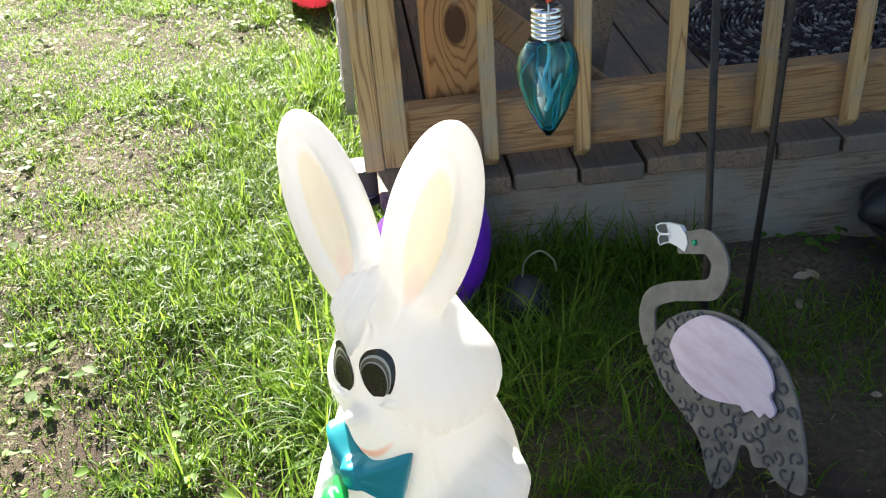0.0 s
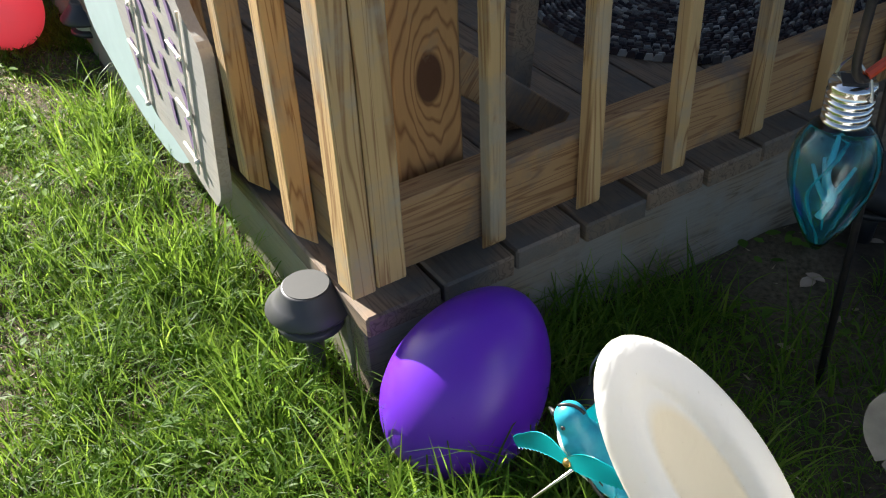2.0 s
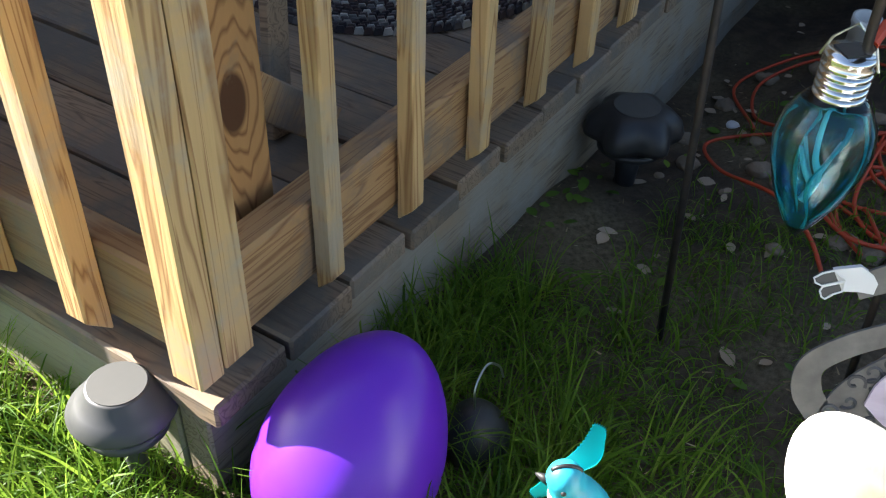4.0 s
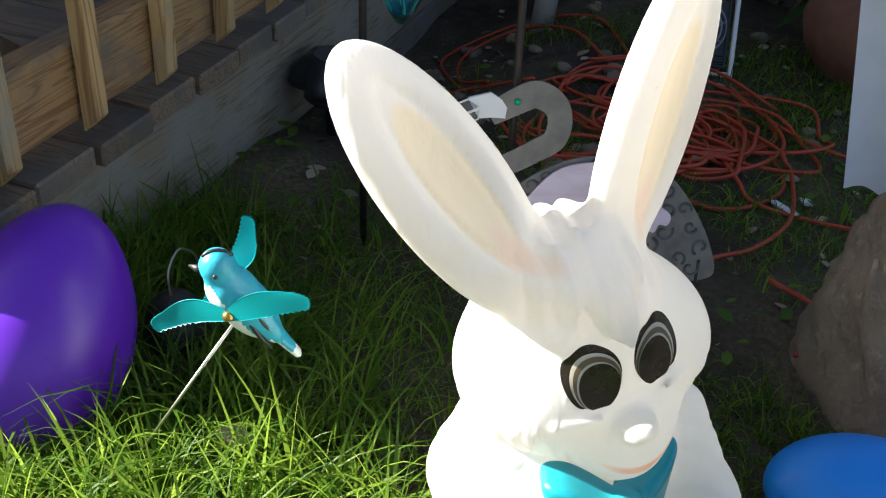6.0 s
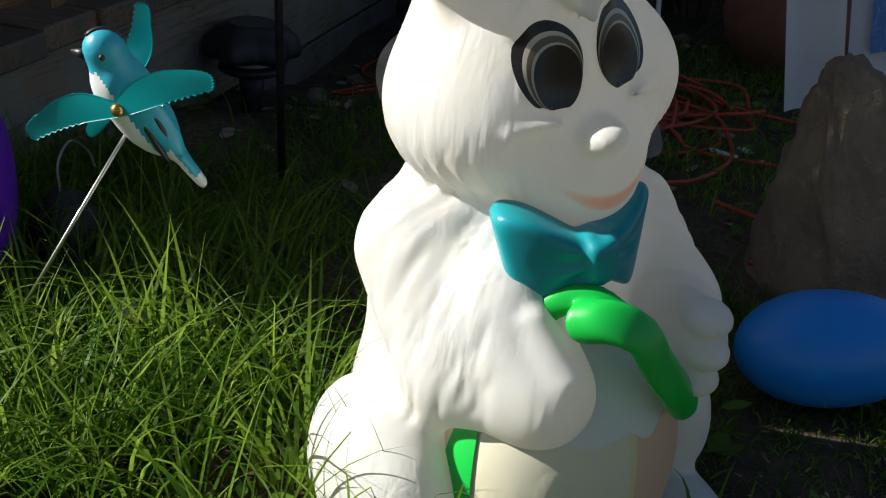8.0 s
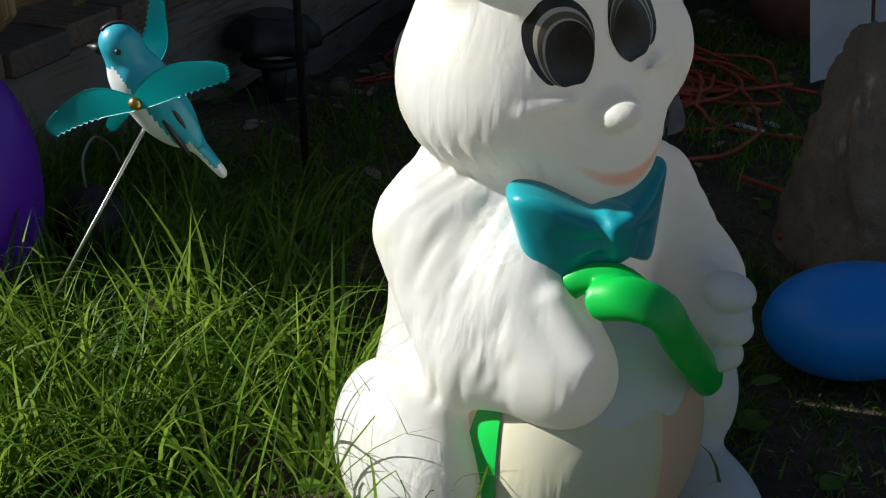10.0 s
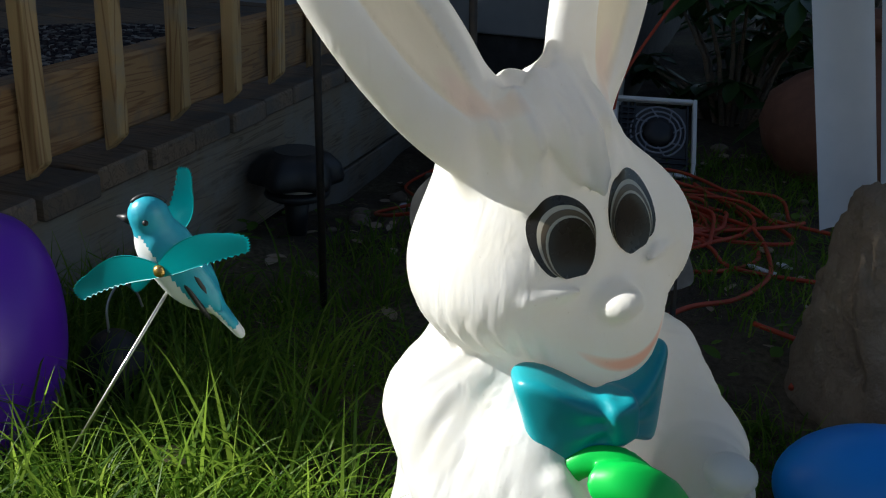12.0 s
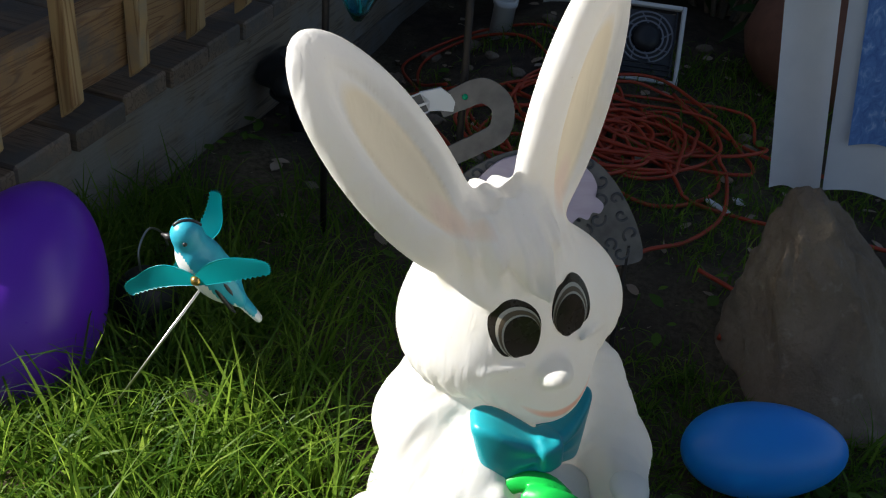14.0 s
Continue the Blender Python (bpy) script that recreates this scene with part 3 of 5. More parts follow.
# ---- statue ----
def bunny():
    """A hollow plastic rabbit holding an egg: x ahead, y to its left, z up, standing on z = 0."""
    hc, roll = HEAD_AT, HEAD_TURN      # the head leans to its right
    inv = roll

    def head_space(p):
        return (p - hc) @ inv

    def ears(q):
        out = None
        for sgn in (-1, 1):
            tilt = EAR[sgn]
            a = np.array([0.0, EAR_Y[sgn], 0.062])
            e = (q - a) @ tilt
            e[:, 2] *= 0.94
            body = ell(e, (0, 0, 0.077), (0.0172, 0.0390, 0.0940))
            hollow = ell(e, (0.020, 0, 0.088), (0.0135, 0.0270, 0.078))
            d = -blend(-body, hollow, 0.003)
            d = d + 0.0016 * np.exp(-((np.hypot(e[:, 1] / 0.0150, (e[:, 2] - 0.085) / 0.060) - 1) / 0.10) ** 2) * (e[:, 0] > 0)
            out = d if out is None else np.minimum(out, d)
        return out

    def head(p):
        q = head_space(p)
        d = ell(q, (-0.006, 0, 0.016), (0.062, 0.055, 0.078))
        for s in (-1, 1):
            d = blend(d, ell(q, (-0.002, s * 0.040 + 0.003, -0.006), (0.054, 0.043, 0.042)), 0.030)
        d = blend(d, ell(q, (0.040, 0, -0.034), (0.034, 0.036, 0.030)), 0.022)
        d = blend(d, ell(q, (0.046, 0, -0.054), (0.020, 0.022, 0.016)), 0.012)
        d = blend(d, ell(q, (0.070, -0.003, -0.009), (0.0098, 0.0112, 0.0082)), 0.009)
        d = blend(d, ell(q, (0.010, -0.004, 0.076), (0.036, 0.034, 0.020)), 0.010)
        # forelock: strands swept down from the crown to a point between the brows
        for a, m_, e_ in (((0.018, -0.014, 0.093), (0.043, -0.014, 0.073), (0.054, -0.004, 0.051)), ((0.016, 0.0, 0.097), (0.046, -0.003, 0.075), (0.057, 0.000, 0.048)), ((0.016, 0.013, 0.093), (0.043, 0.009, 0.073), (0.054, 0.005, 0.054)), ((0.006, -0.024, 0.082), (0.030, -0.022, 0.066), (0.045, -0.013, 0.052)), ((0.008, 0.024, 0.078), (0.032, 0.020, 0.062), (0.046, 0.014, 0.050))):
            d = blend(d, np.minimum(cap(q, a, m_, 0.0072, 0.0066), cap(q, m_, e_, 0.0066, 0.0026)), 0.0035)
        for s in (-1, 1):
            if s < 0:
                d = blend(d, cap(q, (0.0365, s * 0.0300, 0.047), (0.0365, s * 0.0245, 0.061), 0.0068, 0.0028), 0.004)
            d = blend(d, cap(q, (0.050, s * 0.046, 0.001), (0.063, s * 0.018, 0.0045), 0.0036, 0.0026), 0.004)
            socket = ell(q, (0.063, s * 0.021 - 0.001, 0.026), (0.011, 0.0172, 0.0215))
            d = -blend(-d, socket, 0.006)
        comb = 0.0034 * np.sin(q[:, 1] * 420 + q[:, 0] * 60) * np.clip((q[:, 2] - 0.045) * 30, 0, 1) * np.clip(1 - (q[:, 2] - 0.08) * 20, 0, 1)
        d = d + comb
        fur = 0.0017 * np.sin(np.arctan2(q[:, 1], q[:, 0]) * 40 + q[:, 2] * 40) * np.clip(1 - np.abs(q[:, 2] + 0.035) / 0.03, 0, 1) * np.clip(np.abs(q[:, 1]) * 40 - 1.2, 0, 1)
        return blend(d + fur, ears(q), 0.012)

    def body(p):
        d = ell(p, (-0.010, -0.002, 0.155), (0.072, 0.085, 0.110))
        d = blend(d, ell(p, (-0.010, 0, 0.060), (0.086, 0.094, 0.075)), 0.04)
        d = blend(d, ell(p, (0.0, 0, 0.235), (0.050, 0.054, 0.045)), 0.03)
        for s in (-1, 1):
            d = blend(d, ell(p, (0.022, s * 0.098, 0.058), (0.062, 0.037, 0.060)), 0.008)
            d = blend(d, ell(p, (0.070, s * 0.086, 0.016), (0.062, 0.030, 0.020)), 0.010)
        # right arm across the egg, left arm bent to the front
        d = blend(d, cap(p, (0.000, -0.069, 0.192), (0.046, -0.068, 0.140), 0.037, 0.033), 0.018)
        d = blend(d, ell(p, (0.050, -0.050, 0.168), (0.040, 0.034, 0.046)), 0.014)
        d = blend(d, ell(p, (0.084, -0.044, 0.142), (0.033, 0.030, 0.032), rot_m(0, 0, 20)), 0.022)
        d = blend(d, cap(p, (0.086, -0.052, 0.186), (0.103, -0.043, 0.160), 0.0075, 0.012), 0.006)
        d = blend(d, cap(p, (0.004, 0.076, 0.190), (0.056, 0.078, 0.150), 0.032, 0.028), 0.02)
        d = blend(d, cap(p, (0.056, 0.078, 0.156), (0.094, 0.054, 0.154), 0.024, 0.022), 0.012)
        for zz, o_ in ((0.180, 0.0), (0.161, 0.003), (0.143, 0.0)):
            d = blend(d, ell(p, (0.111 + o_, 0.044, zz), (0.0150, 0.0140, 0.0102)), 0.003)
        # creases where arm and haunch meet the body, and combed strokes on the shoulders
        near = np.where(np.abs(d) < 0.012)[0]
        pn = p[near]
        ang = np.arctan2(pn[:, 1], pn[:, 0] - 0.01)
        rs = np.random.RandomState(5)
        cut = np.zeros(len(near))
        for s in (-1, 1):
            for k in range(95):
                a0, z0 = s * rs.uniform(0.75, 2.5), rs.uniform(0.125, 0.228)
                half, slant, depth = rs.uniform(0.008, 0.024), rs.uniform(0.2, 1.6) * s, rs.uniform(0.5, 1.0)
                dz = pn[:, 2] - z0
                da = (ang - a0 + slant * dz + 40 * s * dz * np.abs(dz)) * 0.085
                cut += depth * np.exp(-(da / 0.0018) ** 2) * np.clip(1.2 - (dz / half) ** 2, 0, 1)
        d[near] += 0.0010 * np.clip(cut, 0, 1.2)
        return d

    def shell(p):
        return blend(head(p), body(p), 0.006)

    def egg_f(p):
        d = ell(p, (0.064, -0.003, 0.074), (0.060, 0.077, 0.094))
        return d

    def smax(a, b_, k):
        return -blend(-a, -b_, k)

    def bow_f(p):
        d = None
        c = np.array([0.081, -0.017, 0.215])
        for s in (-1, 1):
            q = (p - c) @ rot_m(3 - s * 3, 0, s * 26)
            u, w, h = s * q[:, 1], q[:, 2] + 0.05 * s * q[:, 1], q[:, 0]
            uu = np.clip(u / 0.046, 0, 1)
            tall = 0.0130 + 0.0165 * uu * uu * (3 - 2 * uu)
            lobe = smax(np.abs(w) - tall, u - (0.046 + 0.22 * w), 0.008)
            lobe = smax(lobe, np.abs(h + 0.1 * u) - (0.0085 + 0.007 * np.sin(np.pi * np.clip(u / 0.06, 0, 1))), 0.006)
            lobe = smax(lobe, -u - 0.004, 0.003)
            lobe = 0.75 * lobe + 0.0010 * np.sin(np.arctan2(w, u + 0.01) * 13) * np.clip(1 - uu * 1.3, 0, 1)
            d = lobe if d is None else np.minimum(d, lobe)
        q = (p - c - np.array([0.002, 0, 0])) @ rot_m(8, 0, 0)
        knot = smax(smax(np.abs(q[:, 1]) - 0.0095, np.abs(q[:, 2]) - 0.0125, 0.006), np.abs(q[:, 0]) - 0.0115, 0.006)
        return blend(d, 0.8 * knot, 0.0025)

    def ribbon_f(p):
        n = np.array([0.86, -0.05, 0.50])
        n /= np.linalg.norm(n)
        T = np.eye(3) + 2.6 * np.outer(n, n)
        d = None
        for path, r in (([(0.101, -0.033, 0.190), (0.113, -0.024, 0.194), (0.1215, -0.012, 0.188), (0.1225, 0.000, 0.171), (0.1215, 0.016, 0.152), (0.114, 0.037, 0.130)], 0.0112), ([(0.080, -0.046, 0.186), (0.088, -0.034, 0.196), (0.098, -0.022, 0.198), (0.109, -0.014, 0.192)], 0.0075)):
            pts = smooth_curve(path, 5)
            for a, b_ in zip(pts, pts[1:]):
                e = cap(p @ T, np.array(a) @ T, np.array(b_) @ T, r, r)
                d = e if d is None else np.minimum(d, e)
        return 0.5 * d

    V, F, I = [], [], []

    def add(verts, faces, mat):
        base = sum(len(v) for v in V)
        V.append(np.array(verts))
        F.extend([[i + base for i in f] for f in faces])
        I.extend([mat] * len(faces))

    add(*surface(shell, (-0.125, -0.20, -0.004), (0.14, 0.15, 0.56), 0.0022), 0)
    ev, ef = surface(egg_f, (-0.01, -0.09, -0.03), (0.14, 0.085, 0.18), 0.0022)
    add(ev, ef, 2)
    add(*surface(bow_f, (0.02, -0.085, 0.155), (0.13, 0.085, 0.26), 0.0016), 3)
    add(*surface(ribbon_f, (0.07, -0.065, 0.09), (0.15, 0.085, 0.22), 0.0018), 4)

    def decal(points, frame_o, frame_r, mat, lift, f=shell, rings=7):
        """A painted patch: a star-shaped outline laid onto the shell along its own x axis."""
        o = np.array(points)
        c = o.mean(0)
        uv = [c] + [c + (q - c) * (k / rings) for k in range(1, rings + 1) for q in o]
        p = np.array([[0.11, u, w] for u, w in uv]) @ frame_r.T + frame_o
        way = -(frame_r @ np.array([1.0, 0, 0]))
        for _ in range(60):
            p = p + way * np.clip(f(p), -0.004, 0.004)[:, None] * 0.8
        p = p - way * lift
        n = len(o)
        faces = [(0, 1 + i, 1 + (i + 1) % n) for i in range(n)]
        for k in range(rings - 1):
            a, b = 1 + k * n, 1 + (k + 1) * n
            faces += [(a + i, b + i, b + (i + 1) % n, a + (i + 1) % n) for i in range(n)]
        add(p, faces, mat)

    def oval(cu, cv, ru, rv, lean=0.0, flat=0.0, n=40):
        out = []
        for a in np.linspace(0, 2 * math.pi, n, endpoint=False):
            u, w = ru * math.cos(a), rv * math.sin(a)
            if flat and w < -flat * rv:
                w = -flat * rv
            out.append((cu + u * math.cos(lean) - w * math.sin(lean), cv + u * math.sin(lean) + w * math.cos(lean)))
        return out

    for s in (-1, 1):
        cu = s * 0.0210 - 0.001
        lean = s * 0.10
        decal(oval(cu, 0.0285, 0.0168, 0.0212, lean, 0.86), hc, roll, 6, 0.0007)
        decal(oval(cu - s * 0.0014, 0.0262, 0.0148, 0.0187, lean, 0.88), hc, roll, 7, 0.0011)
        decal(oval(cu - s * 0.0018, 0.0250, 0.0140, 0.0178, lean, 0.88), hc, roll, 8, 0.0015)
        decal(oval(cu - s * 0.0020, 0.0234, 0.0128, 0.0164, lean, 0.89), hc, roll, 7, 0.0019)
        decal(oval(cu - s * 0.0024, 0.0228, 0.0123, 0.0159, lean, 0.91), hc, roll, 6, 0.0023)
    decal(oval(0.0, 0.068, 0.0125, 0.062, 0.06), np.array([0.064, -0.003, 0]), rot_m(0, 0, -84), 4, 0.0018, egg_f, 10)
    ob = mesh("rabbit_statue", np.concatenate(V), F, [B_WHITE, B_EGG, B_EGG, B_TEAL, B_GREEN, B_EGG, B_BLACK, B_LID, B_BROWN], idx=I)
    return tagged(ob, "white moulded plastic rabbit with teal bow and green-ribboned egg", "statue")


rabbit = bunny()
rabbit.matrix_world = pose(-0.119, -0.581, 0.077, 0, 0, math.degrees(math.atan2(-0.724, -0.69)))

# ---- eggs, lights and ornaments ----
purple_egg = part("plastic_egg", egg(0.086, 0.235), PURPLE, None, "", True)
tagged(purple_egg, "large purple plastic egg leaning by the deck corner", "egg")
purple_egg.matrix_world = pose(-0.078, -0.095, 0.170, 8, 26, 0)
blue_egg = part("plastic_egg", egg(0.047, 0.165, k=0.10), BLUE, None, "", True)
tagged(blue_egg, "blue plastic egg lying on its side in the grass", "egg")
blue_egg.matrix_world = pose(0.0745, -0.8125, 0.126, 90, 0, 23)
pink_egg = part("plastic_egg", egg(0.072, 0.19), PINK, None, "", True)
tagged(pink_egg, "bright pink plastic egg standing on the far lawn", "egg")
pink_egg.matrix_world = pose(-0.255, 1.29, 0.176, -8, 4, 0)

dark = thing("ornament", "small black ball ornament with a silver cord loop", "ornament", (0.045, -0.150, 0.105))
part("ball", egg(0.036, 0.078), BLACKP, dark, smooth=True)
part("cord_loop", tube(smooth_curve([(-0.004, 0, 0.036), (0.002, 0.004, 0.062), (0.022, 0.004, 0.076), (0.040, 0.0, 0.062), (0.044, -0.004, 0.045)], 8), 0.0013, 6), WIRE, dark, "silver braided cord")


def path_light(at, r, label, mat=BLACKP, flower=False, band=WHITEP, rz=0):
    """A solar path light: stake, clear band, flared hood and a flat top disc."""
    o = thing("path_light", label, "path light", at, rz, "path lights")
    wide = 1.5 if flower else 1.0
    part("stake", lathe([(0, -0.07), (0.008 * wide, -0.065), (0.011 * wide, 0.0), (0.014 * wide, r * 0.9), (0, r * 0.9)], 16), mat, o, smooth=True)
    part("base_ring", lathe([(0, r * 0.75), (r * 0.74, r * 0.72), (r * 0.86, r * 0.80), (r * 0.80, r * 0.95), (0, r * 0.98)], 32), mat, o, smooth=True)
    part("lens", lathe([(0, r * 0.97), (r * 0.66, r * 0.97), (r * 0.70, r * 1.35), (0, r * 1.35)], 32), band, o, "pale clear lens band", True)
    hood = lathe([(0, r * 1.36), (r * 0.92, r * 1.30), (r * 1.08, r * 1.29), (r * 1.10, r * 1.36), (r * 0.86, r * 1.62), (r * 0.68, r * 1.80), (r * 0.64, r * 1.93), (r * 0.60, r * 1.97), (0, r * 1.97)], 48)
    if flower:
        hood.free()
        hood = lathe([(0, r * 1.36), (r * 0.95, r * 1.18), (r * 1.12, r * 1.16), (r * 1.14, r * 1.30), (r * 1.06, r * 1.62), (r * 0.84, r * 1.88), (r * 0.58, r * 1.97), (0, r * 1.97)], 60)
        for v in hood.verts:
            a = math.atan2(v.co.y, v.co.x)
            s = 1 + 0.09 * math.cos(6 * a) * (v.co.xy.length / r) ** 2
            v.co.x *= s
            v.co.y *= s
    part("hood", hood, mat, o, smooth=True)
    part("solar_panel", lathe([(0, r * 1.972), (r * 0.58, r * 1.972), (r * 0.58, r * 1.99), (0, r * 1.99)], 32), LAMPTOP, o, "small round solar panel")
    return o


path_light((-0.170, 0.099, 0.126), 0.046, "dark plastic solar path light sunk in grass", GREYP)
path_light((-0.125, 1.15, 0.095), 0.052, "black solar path light with white lens band")
path_light((0.653, -0.045, 0.034), 0.058, "black solar path light with scalloped hood beside deck", BLACKP, True)

# hooks
hook = thing("shepherd_hook", "slim dark iron shepherd hook stuck in the ground", "hook", (0.190, -0.443, 0))
part("pole", tube([(0.006, -0.012, 0.0), (-0.001, 0.0, 0.3), (-0.016, 0.018, 0.80)], 0.0038, 8), STEEL, hook, smooth=True)
part("arm", tube(smooth_curve([(-0.016, 0.018, 0.80), (-0.022, 0.020, 0.90), (-0.07, 0.02, 0.945), (-0.135, 0.04, 0.89), (-0.158, 0.050, 0.76), (-0.168, 0.052, 0.64), (-0.160, 0.051, 0.614), (-0.146, 0.049, 0.621)], 8), 0.0030, 8), STEEL, hook, smooth=True)
part("tip", tube([(-0.157, 0.0505, 0.616), (-0.141, 0.048, 0.623)], 0.0034, 8), ORANGE, hook, "orange rubber tip")
hook2 = thing("shepherd_hook", "slim dark iron shepherd hook near the deck edge", "hook", (0.318, -0.243, 0))
part("pole", tube([(0.006, 0.004, 0.0), (0.026, 0.022, 0.3), (0.062, 0.062, 1.1)], 0.0046, 8), STEEL, hook2, smooth=True)

bulb = thing("hanging_lantern", "teal glass bulb lantern with ribbed silver cap", "lantern", (0.012, -0.385, 0.476))
bulb.matrix_world = pose(0.036, -0.383, 0.475) @ Matrix.Diagonal((1.05, 1.05, 0.92, 1))
prof = [(0, 0), (0.0035, 0.001), (0.010, 0.012), (0.0205, 0.036), (0.0275, 0.062), (0.0290, 0.078), (0.0265, 0.094), (0.0200, 0.107), (0.0150, 0.113)]
inner = [(r - 0.0012, z + (0.0012 if r < 0.004 else 0)) for r, z in prof[1:]]
part("glass_bulb", lathe(prof + inner[::-1] + [(0, 0.0025)], 40), GLASS, bulb, "marbled teal glass", True)
ribs = [(0.0146, 0.110)]
for i in range(5):
    z = 0.112 + 0.0052 * i
    ribs += [(0.0136, z), (0.0149, z + 0.0016), (0.0149, z + 0.0036), (0.0136, z + 0.0052)]
part("cap", lathe([(0, 0.1095)] + ribs + [(0.0148, 0.141), (0.0138, 0.144), (0, 0.144)], 40), CHROME, bulb, "ribbed silver cap", True)
part("solar_panel", lathe([(0, 0.1442), (0.0105, 0.1442), (0.0105, 0.1455), (0, 0.1455)], 4), BLACKP, bulb, "small dark solar panel")
part("hanger", tube([(-0.002, -0.0165, 0.136), (-0.001, -0.012, 0.150), (-0.006, 0.0, 0.166), (0.001, 0.012, 0.150), (0.002, 0.0165, 0.136)], 0.0009, 6), WIRE, bulb, "thin wire hanger")
part("light_coil", tube(smooth_curve([(0, 0, 0.112), (0.002, 0.003, 0.088), (-0.003, 0.001, 0.066), (0.002, -0.003, 0.048), (-0.002, 0.001, 0.030)], 8), [0.0014 + 0.0016 * (i / 32) for i in range(33)], 6), WHITEP, bulb, "pale moulded coil inside the bulb", True)
for bx_, by_ in ((0.010, -0.009), (-0.008, 0.010), (0.004, 0.011)):
    part("coil_branch", tube(smooth_curve([(0.0, 0.0, 0.044), (bx_ * 0.5, by_ * 0.5, 0.056), (bx_, by_, 0.074)], 6), [0.0024 - 0.0001 * i for i in range(13)], 6), WHITEP, bulb, "", True)
for k in range(4):
    a0 = k * 1.57 + 0.3
    streak = []
    for u in np.linspace(0.04, 0.96, 16):
        z = 0.008 + 0.098 * u
        rad = float(np.interp(z, [p_[1] for p_ in prof], [p_[0] for p_ in prof])) - 0.0022
        a = a0 + 0.35 * math.sin(5 * u + k) + 0.3 * u
        streak.append((rad * math.cos(a), rad * math.sin(a), z))
    part("enamel_streak", tube(streak, [0.0005 + 0.0010 * abs(math.sin(0.4 * i + k)) for i in range(16)], 5), STREAK, bulb, "milky aqua enamel streak", True)

# flamingo: a flat cut sheet standing on edge
flam = thing("flamingo_ornament", "flat pierced metal flamingo with pale wing", "garden ornament")
fu, fv, fn = Vector((0.373, -0.928, 0)), Vector((0.205, 0.082, 0.975)), Vector((-0.905, -0.364, 0.22))
flam.matrix_world = Matrix.Translation((0.178, -0.496, 0.303)) @ Matrix((fu, -fn, fv)).transposed().to_4x4()


def sweep2(pts, widths, n=10):
    """A flat band (x, z) along a curve with varying width."""
    c = smooth_curve([(p[0], p[1], w) for p, w in zip(pts, widths)], n)
    left, right = [], []
    for i, p in enumerate(c):
        d = c[min(i + 1, len(c) - 1)] - c[max(i - 1, 0)]
        d = d[:2] / (np.linalg.norm(d[:2]) + 1e-9)
        nrm = np.array([-d[1], d[0]])
        left.append(p[:2] + nrm * p[2]), right.append(p[:2] - nrm * p[2])
    return left, right


def band_plate(pts, widths, thick, y=0.0):
    l, r = sweep2(pts, widths)
    bm = bmesh.new()
    rows = [[bm.verts.new((q[0], y + s * thick / 2, q[1])) for q, s in ((a, -1), (b, -1), (b, 1), (a, 1))] for a, b in zip(l, r)]
    for a, b in zip(rows, rows[1:]):
        for i in range(4):
            bm.faces.new((a[i], a[(i + 1) % 4], b[(i + 1) % 4], b[i]))
    bm.faces.new(rows[0]), bm.faces.new(rows[-1])
    return bm


part("neck", band_plate([(-0.072, -0.072), (-0.087, -0.050), (-0.088, -0.024), (-0.064, -0.001), (-0.032, 0.018), (-0.010, 0.034), (-0.010, 0.060), (-0.030, 0.073), (-0.052, 0.064), (-0.072, 0.052)], [0.012, 0.0125, 0.011, 0.0105, 0.0105, 0.0112, 0.0115, 0.0125, 0.0120, 0.010], 0.003), FLM, flam, "grey metal neck and head")
part("beak_band", plate([(-0.0726, 0.073), (-0.062, 0.067), (-0.057, 0.060), (-0.058, 0.050), (-0.070, 0.0505), (-0.082, 0.049), (-0.0818, 0.060), (-0.093, 0.067)], 0.005), FLWHITE, flam, "white painted beak band")
for nm, pts in (("upper_beak", [(-0.092, 0.0665), (-0.1005, 0.0625), (-0.106, 0.0575), (-0.104, 0.0535), (-0.0985, 0.0515), (-0.082, 0.0590)]), ("lower_beak", [(-0.0975, 0.0508), (-0.0990, 0.0465), (-0.0965, 0.0415), (-0.0935, 0.0402), (-0.088, 0.0455), (-0.0822, 0.0488), (-0.0820, 0.0578)])):
    bk = part(nm, plate(pts, 0.0035), FLBEAK, flam, "dark grey beak")
    part("outline", tube([(a, -0.0024, b) for a, b in pts + pts[:1]], 0.0009, 5), FLWHITE, bk, "thin white painted outline")
gem = part("eye", lathe([(0, -0.002), (0.003, -0.001), (0.003, 0.001), (0, 0.002)], 12), GEM, flam, "green glass eye", True)
gem.matrix_local = pose(-0.048, -0.003, 0.066, 90, 0, 0)
body_c = [(-0.076, -0.080), (-0.066, -0.047), (-0.044, -0.016), (-0.011, 0.007), (0.024, 0.018), (0.061, 0.018), (0.091, 0.010), (0.117, -0.012), (0.144, -0.051), (0.159, -0.089), (0.150, -0.100), (0.128, -0.103), (0.114, -0.098), (0.099, -0.107), (0.086, -0.094), (0.076, -0.102), (0.078, -0.132), (0.069, -0.160), (0.053, -0.160), (0.028, -0.129), (0.001, -0.117), (-0.037, -0.106)]
body_o = [p[:2] for p in smooth_curve([(a, b, 0) for a, b in body_c + body_c[:1]], 4)][:-1]
part("body", plate(body_o, 0.003), FLM, flam, "pierced grey metal body")
wing_c = [(-0.040, -0.052), (-0.034, -0.027), (-0.009, 0.003), (0.019, 0.013), (0.052, 0.013), (0.084, 0.002), (0.097, -0.016), (0.094, -0.024), (0.106, -0.034), (0.104, -0.044), (0.096, -0.044), (0.092, -0.052), (0.082, -0.050), (0.075, -0.058), (0.066, -0.055), (0.056, -0.061), (0.022, -0.075), (-0.014, -0.072)]
